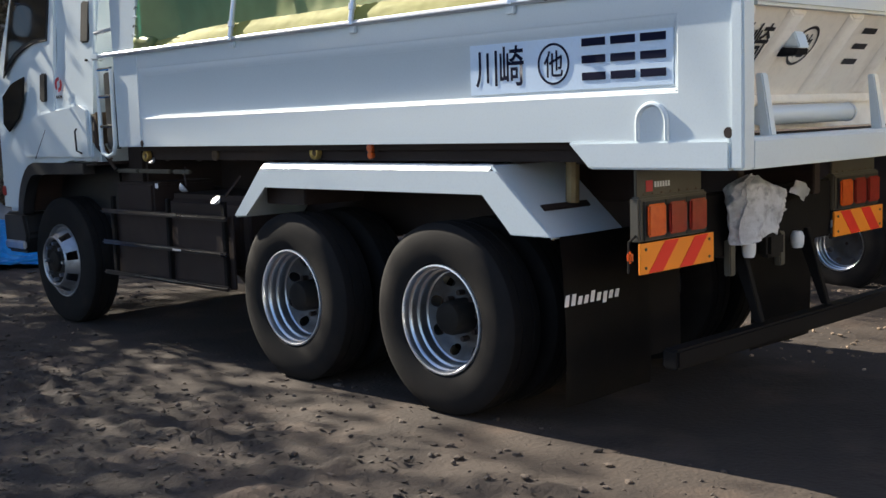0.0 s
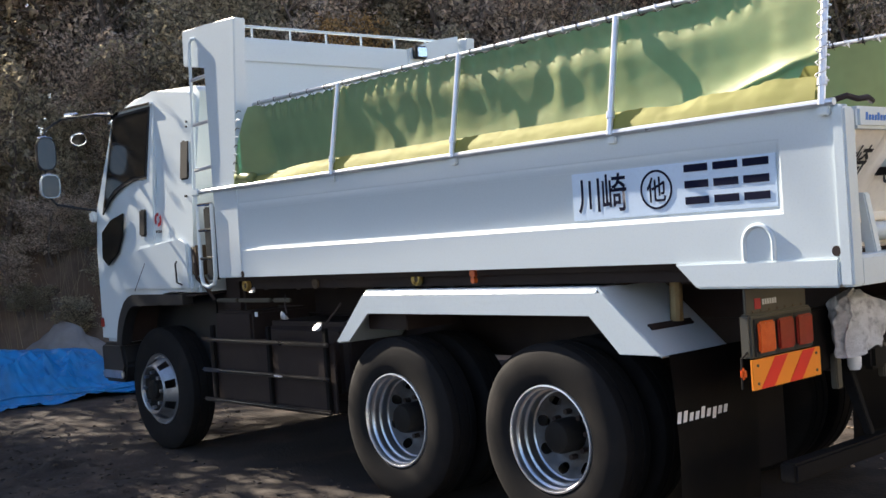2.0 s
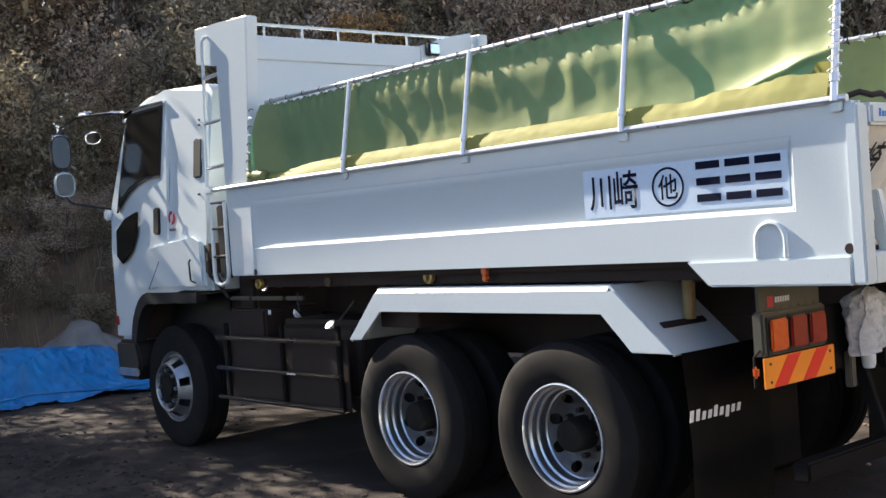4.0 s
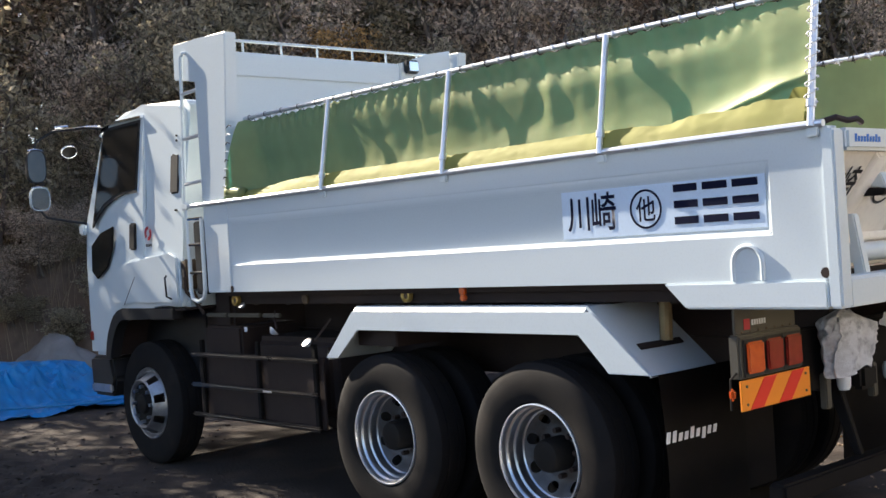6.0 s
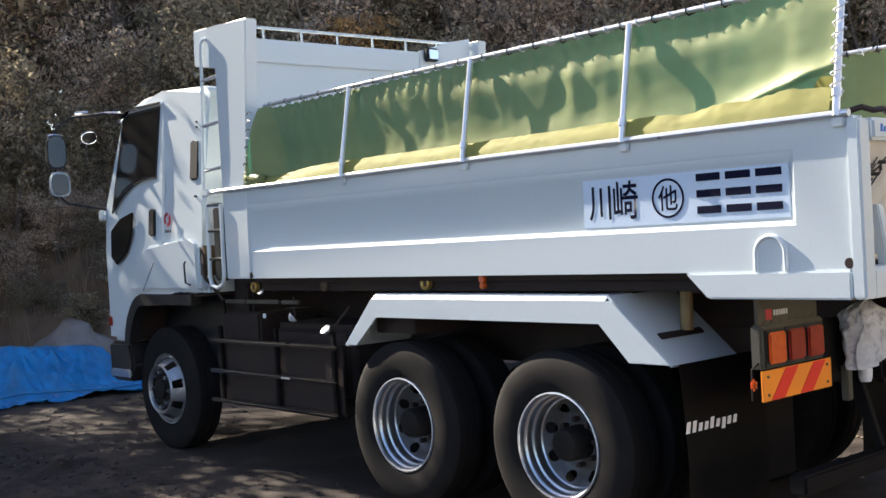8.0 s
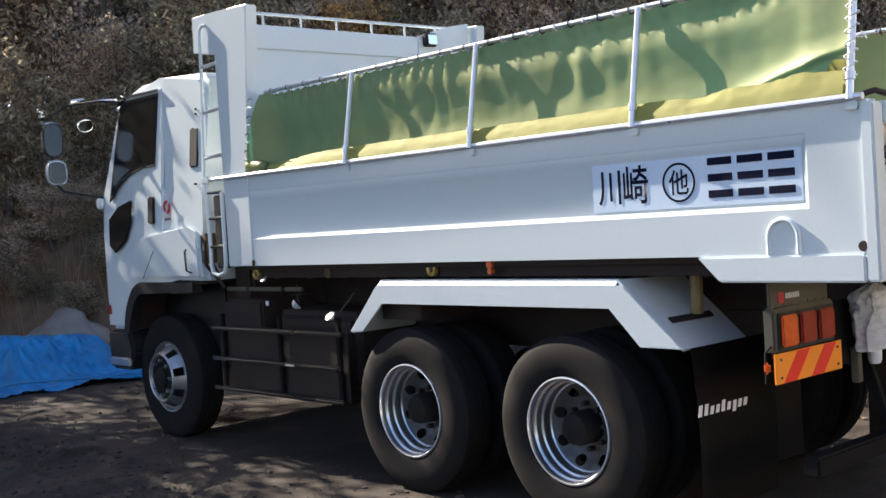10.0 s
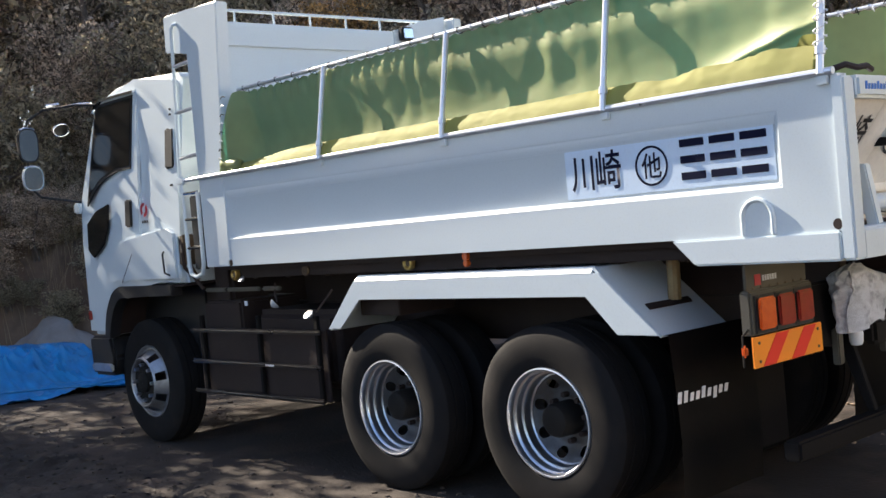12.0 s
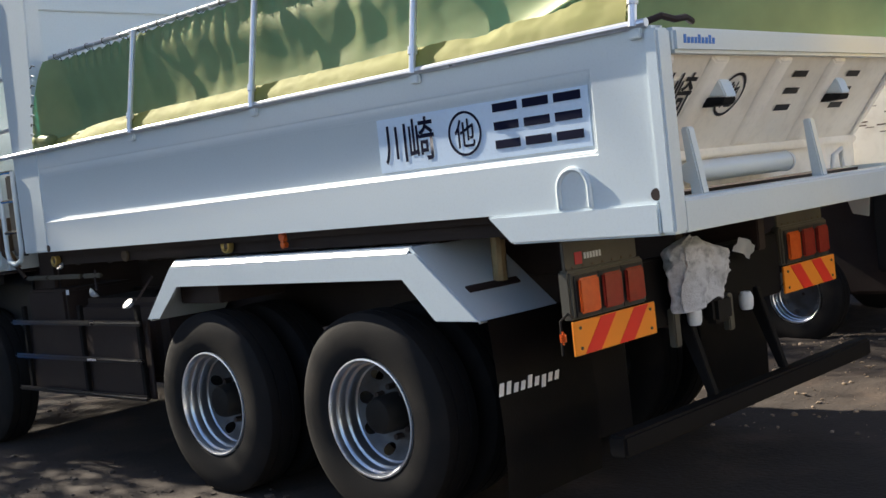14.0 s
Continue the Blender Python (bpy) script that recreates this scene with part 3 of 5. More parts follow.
for side in (0, 1):
    guard = part("mudguard", flipped(mudguard()) if side else mudguard(), WHITE, truck, "white angular mudguard over the rear wheels")
    slot = box(-0.02, 0.02, 0.10, 0.46, -0.004, 0.008, 0.003)
    for v in slot.verts:
        c, k = math.cos(radians(41.1)), math.sin(radians(41.1))
        v.co = Vector((-1.165 + v.co.x * c + v.co.z * k, v.co.y, 1.1475 - v.co.x * k + v.co.z * c))
    part("slot", flipped(slot) if side else slot, BLACK, guard)
    post = tube([(-1.17, 0.34, 1.16), (-1.16, 0.34, 1.42)], 0.035, 10)
    part("guard_stay", flipped(post) if side else post, GOLD, guard)
    lug = disc((-1.13, 0.28, 1.425), 0.045, 0.04, bevel=0.006)
    part("stay_lug", flipped(lug) if side else lug, GOLD, guard)
    flap = sheet(6, 8, lambda u, v: (-1.0 + 0.03 * math.sin(2.5 * v) + 0.008 * math.sin(6 * u), 0.03 + 0.70 * u, 1.02 - 0.84 * v))
    bmesh.ops.solidify(flap, geom=flap.faces[:], thickness=0.012)
    flap_ob = part("mud_flap", flipped(flap) if side else flap, FLAP, truck, "black rubber mud flap with a white printed mark")
    if not side:
        for k in range(9):
            h = 0.056 if k in (0, 1, 4) else 0.040
            y = 0.020 + 0.049 * k
            low = 0.680 - (0.016 if k == 6 else 0)
            part("printed_mark", prism([(y, low), (y + 0.029, low), (y + 0.041, 0.680 + h), (y + 0.012, 0.680 + h)], -0.968, -0.966, 0, None, "x"), WHITE_PRINT, flap_ob, smooth=0)

# wheels
def tyre_profile(w, r=0.53):
    h = w / 2
    return [(0.300, h * 0.80), (0.315, h * 0.93), (0.36, h * 0.99), (0.42, h), (0.475, h * 0.96), (0.508, h * 0.86), (r - 0.004, h * 0.74), (r, h * 0.55), (r, h * 0.35), (r - 0.012, h * 0.33), (r - 0.012, h * 0.27), (r, h * 0.25),
            (r, -h * 0.25), (r - 0.012, -h * 0.27), (r - 0.012, -h * 0.33), (r, -h * 0.35), (r, -h * 0.55), (r - 0.004, -h * 0.74), (0.508, -h * 0.86), (0.475, -h * 0.96), (0.42, -h), (0.36, -h * 0.99), (0.315, -h * 0.93), (0.300, -h * 0.80)]


def tyre(y):
    bm = lathe(tyre_profile(0.27), 56, None, (0, y, 0.525))
    for v in bm.verts:  # a loaded tyre flattens where it stands
        v.co.z = max(v.co.z, 0.004)
    return bm


def wheel_disc():
    """The sunken centre of a rear wheel: a cone with eight oval openings round the hub."""
    bm, count, per = bmesh.new(), 8, 16
    depth = lambda r: 0.150 + 0.050 * smoothstep(0.248, 0.165, r)
    def vert(r, q):
        return bm.verts.new((r * math.cos(q), depth(r), 0.525 + r * math.sin(q)))
    for k in range(count):
        mid, half = 2 * math.pi * (k + 0.5) / count, math.pi / count
        hole, edge = [], []
        for j in range(per):
            a = 2 * math.pi * j / per
            hole.append(vert(0.207 + 0.030 * math.sin(a), mid + 0.034 / 0.207 * math.cos(a)))
            c, s = math.cos(a), math.sin(a)
            m = max(abs(c), abs(s))
            edge.append(vert(0.207 + (0.041 if s > 0 else 0.047) * s / m, mid + half * c / m))
        for j in range(per):
            bm.faces.new((hole[j], hole[(j + 1) % per], edge[(j + 1) % per], edge[j]))
    lathe([(0.160, 0.200), (0.02, 0.200)], 64, bm, (0, 0, 0.525))
    bmesh.ops.remove_doubles(bm, verts=bm.verts, dist=0.002)
    return bm


RIM_DISH = [(0.272, 0.27), (0.272, 0.13), (0.288, 0.10), (0.300, 0.075), (0.306, 0.030), (0.311, 0.012), (0.308, 0.0), (0.301, 0.001), (0.297, 0.012), (0.2960, 0.034), (0.286, 0.040), (0.2825, 0.047), (0.2815, 0.086), (0.270, 0.092), (0.2665, 0.099), (0.2645, 0.143), (0.257, 0.150)]
RIM_FRONT = [(0.272, 0.26), (0.272, 0.12), (0.288, 0.09), (0.302, 0.06), (0.308, 0.012), (0.304, 0.0), (0.296, 0.002), (0.290, 0.018), (0.280, 0.028), (0.270, 0.026), (0.262, 0.010), (0.216, -0.070), (0.203, -0.082), (0.190, -0.076), (0.182, -0.050), (0.02, -0.048)]


def hub(y0):
    bm = lathe([(0.001, 0.045), (0.06, 0.045), (0.085, 0.055), (0.095, 0.08), (0.098, 0.21)], 28, None, (0, y0, 0.525))
    return bm


def add_nuts(mesh, wheel, place, r):
    """Eight wheel nuts in a ring, each a part of its own."""
    for k in range(8):
        q = 2 * math.pi * k / 8
        part("wheel_nut", mesh, None, wheel, m=place @ Matrix.Translation((r * math.cos(q), 0, 0.525 + r * math.sin(q))))


def to_mesh(name, bm, mat, smooth=35):
    bmesh.ops.recalc_face_normals(bm, faces=bm.faces)
    me = bpy.data.meshes.new(name)
    bm.to_mesh(me)
    bm.free()
    me.materials.append(mat)
    me.shade_smooth()
    me.set_sharp_from_angle(angle=radians(smooth))
    return me


ME_TYRE = to_mesh("tyre", tyre(0.0), RUBBER)
RIM_DISH = [(r * 0.966, y) for r, y in RIM_DISH]
ME_DISH = to_mesh("wheel", lathe(RIM_DISH, 64, None, (0, 0, 0.525)), STEEL)
ME_EDGE = to_mesh("rim_edge", lathe([(0.3028, 0.014), (0.3018, -0.002), (0.2935, -0.004), (0.2890, 0.008)], 64, None, (0, 0, 0.525)), ZINC)
ME_DISC = to_mesh("wheel_disc", wheel_disc(), DISC)
ME_INNER = to_mesh("wheel", lathe([(r, 0.265 - y) for r, y in RIM_DISH], 64, None, (0, 0, 0.525)), STEEL)
ME_HUB = to_mesh("hub", hub(0.0), FLAP)
ME_NUT = to_mesh("wheel_nut", disc((0, 0.155, 0), 0.016, 0.045, "y", 6), BLACK)
ME_FRONT = to_mesh("wheel", lathe(RIM_FRONT, 64, None, (0, 0, 0.525), lambda i, s: i == 10 and s % 8 in (1, 2, 3)), DULL_STEEL)
ME_FHUB = to_mesh("hub", lathe([(0.001, -0.085), (0.07, -0.085), (0.082, -0.078), (0.088, -0.052), (0.181, -0.0525)], 28, None, (0, 0, 0.525)), FLAP)
ME_FNUT = to_mesh("wheel_nut", disc((0, -0.086, 0), 0.016, 0.038, "y", 6), STEEL)
TURNED = Matrix.Rotation(math.pi, 4, "Z")
spin = random.Random(4)
for x in (-1.85, -3.195):
    for far in (False, True):
        def spot(y):
            turn = Matrix.Translation((0, 0, 0.525)) @ Matrix.Rotation(spin.uniform(0, 6.28), 4, "Y") @ Matrix.Translation((0, 0, -0.525))
            place = Matrix.Translation((x, WIDE - y, 0)) @ TURNED if far else Matrix.Translation((x, y, 0))
            return place, place @ turn
        place, turned = spot(0.025)
        w = part("wheel", ME_DISH, None, truck, "silver steel wheel with a deep dish and round openings", turned)
        part("tyre", ME_TYRE, None, w, "dusty black lorry tyre", spot(0.15)[0])
        part("hub", ME_HUB, None, w, m=place)
        part("rim_edge", ME_EDGE, None, w, "bright rim edge", turned)
        part("wheel_disc", ME_DISC, None, w, "dusty grey wheel disc with round openings", turned)
        add_nuts(ME_NUT, w, turned, 0.128)
        place, turned = spot(0.355)
        w = part("wheel", ME_INNER, None, truck, "", turned)
        part("tyre", ME_TYRE, None, w, "", spot(0.487)[0])
for far in (False, True):
    y = WIDE - 0.13 if far else 0.13
    place = Matrix.Translation((-6.53, y, 0)) @ (TURNED if far else Matrix())
    w = part("wheel", ME_FRONT, None, truck, "bright silver front wheel with bulging centre", place)
    part("tyre", ME_TYRE, None, w, "", Matrix.Translation((-6.53, y + (-0.125 if far else 0.125), 0)))
    part("hub", ME_FHUB, None, w, m=place)
    add_nuts(ME_FNUT, w, place, 0.150)

# frame, axles and what hangs between the wheels
for y in (0.80, 1.57):
    part("frame_rail", box(-7.1, -0.55, y, y + 0.08, 0.86, 1.13, 0.006), BLACK, truck)
    part("sub_frame", box(-5.1, -0.50, y + 0.004, y + 0.076, 1.132, 1.358, 0.006), BLACK, truck)
for x in (-1.85, -3.195, -6.53):
    part("axle", tube([(x, 0.20, 0.525), (x, 0.9, 0.525), (x, 1.55, 0.525), (x, WIDE - 0.20, 0.525)], 0.075, 12), BLACK, truck)
for x in (-1.85, -3.195):
    bm = bmesh.new()
    bmesh.ops.create_uvsphere(bm, u_segments=18, v_segments=10, radius=0.24)
    for v in bm.verts:
        v.co = Vector((x + v.co.x, MID + v.co.y * 0.9, 0.56 + v.co.z))
    part("differential", bm, BLACK, truck)
for y in (0.72, 1.66):
    part("leaf_spring", prism([(-3.2, 0.66), (-2.47, 0.86), (-1.75, 0.66), (-1.75, 0.60), (-2.47, 0.76), (-3.2, 0.60)], y, y + 0.08, 0.004), BLACK, truck)
part("drive_shaft", tube([(-5.8, MID, 0.85), (-3.3, MID, 0.60)], 0.06, 12), BLACK, truck)
part("tipping_gear", box(-4.6, -3.7, 0.95, 1.5, 0.75, 1.30, 0.03), BLACK, truck)
part("fuel_tank", box(-5.0, -3.95, 0.22, 0.76, 0.56, 1.12, 0.06, None, 3), BLACK, truck, "black fuel tank behind the side guard")
part("battery_box", box(-5.62, -5.08, 0.18, 0.74, 0.60, 1.20, 0.02), BLACK, truck)
guard = part("side_guard", box(-5.60, -3.86, 0.012, 0.052, 0.972, 1.006, 0.014, None, 4), BAR, truck, "black three-bar side guard")
for z in (0.733, 0.500):
    part("guard_bar", box(-5.60, -3.88, 0.012, 0.052, z, z + 0.034, 0.014, None, 4), BAR, guard)
for x in (-5.50, -4.70, -3.98):
    part("guard_upright", box(x, x + 0.04, 0.057, 0.085, 0.50, 1.10, 0.004), UNDER, guard)
part("guard_patch", box(-4.55, -4.44, 0.0095, 0.0115, 0.742, 0.756, 0), ZINC, guard, "small pale patch", smooth=0)
part("guard_panel", box(-5.58, -3.90, 0.095, 0.11, 0.50, 1.0, 0.004), BLACK, guard)
for x0, x1 in ((-5.42, -5.12), (-5.10, -4.66), (-4.62, -4.40)):
    part("box_lip", box(x0, x1, 0.085, 0.12, 1.278, 1.308, 0.008), OLIVE, truck)
def bowl_lamp(x, z, size, turn, tilt):
    """A small bowl-shaped lamp: a pale shell with a flat lens."""
    m = Matrix.Translation((x, 0.03, z)) @ Matrix.Rotation(radians(turn), 4, "Z") @ Matrix.Rotation(radians(tilt), 4, "X") @ Matrix.Scale(size, 4)
    shell = part("marker_lamp", lathe([(0.001, -0.85), (0.30, -0.80), (0.62, -0.58), (0.88, -0.25), (1.0, 0.0), (1.02, 0.10), (0.96, 0.12)], 24), LAMP_SHELL, truck, "small bowl-shaped marker lamp with a pale shell", m)
    part("lamp_lens", lathe([(0.95, 0.10), (0.5, 0.17), (0.001, 0.20)], 24), CHROME, shell, "clear lens", m)


bowl_lamp(-4.795, 1.375, 0.028, 0, 133)
bowl_lamp(-4.38, 1.190, 0.040, -30, 40)
bowl_lamp(-3.99, 1.115, 0.040, 0, 133)
part("marker_stem", tube([(-4.38, 0.05, 1.20), (-4.46, 0.09, 1.26), (-4.46, 0.1, 1.33)], 0.008, 6), BLACK, truck)
part("marker_stem", tube([(-3.93, 0.06, 1.13), (-3.82, 0.12, 1.27)], 0.008, 6), BLACK, truck)
for x, z in ((-2.975, 1.425), (-4.985, 1.405)):
    ring = part("reflector", lathe([(0.020, -0.004), (0.030, -0.014), (0.040, -0.012), (0.044, 0.0), (0.044, 0.02)], 24, None, (x, 0.098, z)), BRASS, truck, "round brass-coloured reflector ring")
    part("reflector_eye", disc((x, 0.092, z), 0.021, 0.012, bevel=0.003), BROWN, ring)
part("side_reflector", disc((-2.424, 0.060, 1.452), 0.026, 0.03, bevel=0.006), AMBER, truck, "small orange side reflector")
part("side_reflector", disc((-2.424, 0.062, 1.410), 0.020, 0.03, bevel=0.006), AMBER, truck)
part("red_reflector", disc((-4.1, 0.11, 1.41), 0.04, 0.015, bevel=0.005), BROWN, truck)
part("small_label", box(-4.88, -4.84, 0.092, 0.0945, 1.17, 1.205, 0), WHITE_PRINT, truck)
part("drip_tray", box(-3.5, -3.1, 0.10, 0.58, 1.10, 1.21, 0.006), BLACK, truck)

# tail lamps on brackets, hazard boards
for y0 in (0.015, 1.835):
    unit = part("tail_lamp", box(-0.575, -0.515, y0, y0 + 0.545, 1.02, 1.225, 0.01), OLIVE, truck, "three-lens tail lamp in an olive bracket")
    part("lamp_bracket", box(-0.545, -0.53, y0 - 0.002, y0 + 0.52, 1.226, 1.345, 0.004), OLIVE, unit)
    for k, mat in enumerate((AMBER, RED_LENS, RED_LENS)):
        a = y0 + 0.028 + 0.166 * k
        part("bezel", box(-0.514, -0.506, a - 0.004, a + 0.161, 1.026, 1.204, 0.003), PLASTIC, unit)
        part("lens", box(-0.5055, -0.488, a + 0.010, a + 0.148, 1.042, 1.190, 0.020, None, 4), mat, unit, ("orange lens", "red lens", "red lens")[k])
    board = part("hazard_board", box(-0.525, -0.513, y0 - 0.002, y0 + 0.597, 0.872, 1.014, 0.002), BOARD_ORANGE, unit, "orange board with red slanting stripes")
    for k in range(2):
        a = y0 + 0.06 + 0.245 * k
        lo, hi = (a, a + 0.11) if y0 < 1 else (a + 0.14, a + 0.25)
        top_shift = 0.13 if y0 < 1 else -0.13
        pts = [(lo, 0.874), (hi, 0.874), (hi + top_shift, 1.012), (lo + top_shift, 1.012)]
        pts = [(min(max(p, y0), y0 + 0.595), z) for p, z in pts]
        part("stripe", prism(pts, -0.5125, -0.5105, 0, None, "x"), BOARD_RED, board, smooth=0)
    for y, z in ((0.04, 0.985), (0.555, 0.985), (0.04, 0.90), (0.555, 0.90)):
        part("board_bolt", disc((-0.5132, y0 + y, z), 0.007, 0.005, "x", 8), OLIVE, board)
    for k in range(7):
        part("bracket_rivet", disc((-0.530, y0 + 0.05 + 0.07 * k, 1.236), 0.005, 0.004, "x", 6), BROWN, unit)
    if y0 < 1:
        part("warning_mark", box(-0.5295, -0.5275, 0.085, 0.135, 1.245, 1.295, 0), RED_PRINT, unit, smooth=0)
        for k in range(6):
            part("warning_mark", box(-0.5295, -0.5275, 0.15 + 0.021 * k, 0.164 + 0.021 * k, 1.262, 1.288, 0), WHITE_PRINT, unit, smooth=0)
side_lamp = part("rear_side_lamp", box(-0.525, -0.495, -0.082, -0.050, 0.935, 0.990, 0.012), AMBER, truck, "small dark orange side lamp")
part("lamp_stay", tube([(-0.52, -0.065, 0.89), (-0.52, -0.06, 1.03), (-0.54, 0.02, 1.05)], 0.006, 6), UNDER, side_lamp)
part("under_run_bar", box(-0.45, -0.36, 0.08, WIDE + 0.01, 0.440, 0.535, 0.012), UNDER, truck, "black under-run bar across the rear")
for y in (0.86, 1.54):
    part("bar_stay", prism([(-0.60, 0.95), (-0.52, 0.95), (-0.40, 0.54), (-0.44, 0.54)], y, y + 0.04, 0.004), UNDER, truck)
part("end_beam", box(-0.60, -0.54, 0.55, 1.85, 0.88, 1.20, 0.01), UNDER, truck)
part("splash_plate", box(-1.06, -1.04, 0.62, 1.10, 0.30, 0.86, 0.004), UNDER, truck)
part("tow_hitch", box(-0.54, -0.46, 1.04, 1.20, 0.84, 0.97, 0.02), FLAP, truck)
for y in (0.86, 1.342):
    lamp_cup = part("work_bulb", lathe([(0.001, 0.0), (0.026, 0.004), (0.034, 0.022), (0.036, 0.066), (0.024, 0.092)], 16), WHITE_PRINT, truck, "white round bulb lamp under the rear", m=Matrix.Translation((-0.47, y, 0.862)) @ Matrix.Rotation(radians(90), 4, "X"))
    part("bulb_stay", box(-0.54, -0.50, y - 0.12, y - 0.07, 0.78, 0.96, 0.006), OLIVE, truck)
part("bracket_plate", prism([(-0.41, 1.352), (-0.37, 1.235), (-0.28, 1.215), (-0.265, 1.352)], WIDE - 0.05, WIDE - 0.04, 0.003), WHITE, truck, "pale bracket plate under the bed")

# cab
def lean(bm):
    """The cab's sides draw in towards the roof."""
    for v in bm.verts:
        k = max(v.co.z - 1.95, 0) * 0.085 + max(-7.33 - v.co.x, 0) * 0.35
        v.co.y += k if v.co.y < MID else -k
    return bm


shell = [(-5.62, 1.36), (-5.60, 1.80), (-5.58, 2.96), (-5.66, 3.03), (-6.30, 3.07), (-6.72, 3.055), (-7.00, 2.985), (-7.10, 2.90), (-7.36, 2.12), (-7.42, 1.74), (-7.465, 1.10), (-7.43, 0.92), (-7.03, 0.92), (-7.005, 1.03), (-6.965, 1.13), (-6.915, 1.215), (-6.85, 1.28), (-6.78, 1.32), (-6.70, 1.345)]
cab_bm = prism(shell, 0.02, WIDE - 0.02, 0.0)
long_edges = [e for e in cab_bm.edges if abs(e.verts[0].co.y - e.verts[1].co.y) < 0.01]
rounded(cab_bm, long_edges, 0.055, 4)
cab = part("cab", lean(cab_bm), WHITE, truck, "white lorry cab with a short sleeper behind the door", smooth=50)


def cab_panel(name, points, proud, mat, depth=0.02, bevel=0.006, parent=None, label=""):
    for far in (False, True):
        bm = lean(prism(points, 0.02 - proud, 0.02 - proud + depth, bevel))
        part(name, flipped(bm) if far else bm, mat, parent or cab, label)


cab_panel("door", [(-6.30, 1.44), (-6.26, 2.20), (-6.27, 2.985), (-6.90, 2.965), (-7.03, 2.90), (-7.27, 2.10), (-7.33, 1.74), (-7.38, 1.30), (-7.41, 0.96), (-7.06, 0.96), (-7.03, 1.05), (-6.985, 1.15), (-6.93, 1.235), (-6.865, 1.30), (-6.79, 1.34), (-6.70, 1.36)], 0.0025, WHITE, 0.03, 0.003, label="white cab door")
cab_panel("window_rubber", [(-6.32, 2.945), (-6.365, 2.33), (-6.62, 2.335), (-6.80, 2.30), (-6.97, 2.25), (-7.09, 2.18), (-7.205, 2.07), (-7.03, 2.90), (-6.97, 2.945)], 0.010, PLASTIC, 0.02, 0.004)
cab_panel("side_window", [(-6.345, 2.92), (-6.39, 2.36), (-6.62, 2.36), (-6.80, 2.33), (-6.97, 2.28), (-7.08, 2.21), (-7.170, 2.13), (-7.00, 2.88), (-6.95, 2.92)], 0.014, GLASS, 0.012, 0.003, label="dark side window")
cab_panel("quarter_window", [(-6.80, 2.07), (-6.82, 1.87), (-6.93, 1.72), (-7.14, 1.61), (-7.24, 1.68), (-7.22, 1.92), (-7.05, 2.02)], 0.011, GLASS, 0.02, 0.008, label="small dark window low in the door")
cab_panel("door_handle", [(-6.49, 2.08), (-6.50, 1.85), (-6.39, 1.845), (-6.385, 2.075)], 0.012, PLASTIC, 0.03, 0.012, label="black door handle recess")
cab_panel("air_slit", [(-5.795, 2.595), (-5.80, 2.275), (-5.665, 2.275), (-5.66, 2.595)], 0.005, PLASTIC, 0.03, 0.012, label="black upright vent")
cab_panel("side_fender", [(-5.65, 1.37), (-5.66, 1.79), (-5.80, 1.80), (-6.55, 1.765), (-6.72, 1.71), (-6.88, 1.42), (-6.84, 1.37)], 0.026, WHITE, 0.12, 0.045)
cab_panel("fender_seam", [(-6.40, 1.62), (-6.62, 1.385), (-6.61, 1.383), (-6.39, 1.618)], 0.0268, PLASTIC, 0.003, 0.0)
cab_panel("arch_trim", [(-7.05, 0.92), (-7.02, 1.03), (-6.98, 1.13), (-6.925, 1.22), (-6.86, 1.29), (-6.79, 1.33), (-6.70, 1.352), (-5.80, 1.352), (-5.80, 1.262), (-6.68, 1.258), (-6.74, 1.243), (-6.79, 1.212), (-6.845, 1.155), (-6.89, 1.085), (-6.925, 1.00), (-6.95, 0.91)], 0.02, PLASTIC, 0.10, 0.006, label="black wheel arch trim")
cab_panel("side_flasher", [(-7.42, 1.15), (-7.42, 1.06), (-7.33, 1.06), (-7.33, 1.14)], 0.02, RED_LENS, 0.04, 0.01, label="orange and clear side flasher")
cab_panel("drip_rail", [(-6.28, 2.955), (-6.28, 2.975), (-6.90, 2.985), (-7.03, 2.91), (-7.06, 2.88), (-7.0, 2.945), (-6.9, 2.965)], 0.03, CHROME, 0.03, 0.004)
for z in (2.70, 2.74, 2.14):
    for far in (False, True):
        b = disc((-5.70, 0.012, z), 0.009, 0.02, sides=8)
        part("bolt", flipped(lean(b)) if far else lean(b), PLASTIC, cab)
emblem = part("door_emblem", lathe([(0.058, 0), (0.058, 0.003), (0.030, 0.003), (0.030, 0)], 24, None, (-6.156, 0.0165, 1.975), lambda i, k: k % 12 in (3, 4)), RED_PRINT, cab, "round red door emblem")
for k in range(4):
    part("emblem_mark", box(-6.205 + 0.027 * k, -6.186 + 0.027 * k, 0.0175, 0.019, 1.865, 1.888, 0), BLACK_PRINT, emblem, smooth=0)
part("windscreen", prism([(-7.11, 2.86), (-7.345, 2.16), (-7.365, 2.16), (-7.13, 2.86)], 0.25, WIDE - 0.25, 0.004), GLASS, cab, "dark windscreen")
part("sun_visor", prism([(-7.02, 2.98), (-7.32, 2.93), (-7.34, 2.90), (-7.04, 2.94)], 0.22, WIDE - 0.22, 0.006), WHITE, cab)
bumper = part("bumper", prism([(-7.44, 0.56), (-7.46, 0.88), (-7.42, 0.915), (-7.05, 0.915), (-6.99, 0.72), (-7.05, 0.56)], 0.04, WIDE - 0.04, 0.03), PLASTIC, truck, "black front bumper end and step")
part("step_plate", box(-7.40, -7.02, 0.015, 0.05, 0.60, 0.67, 0.012), STEEL, bumper)
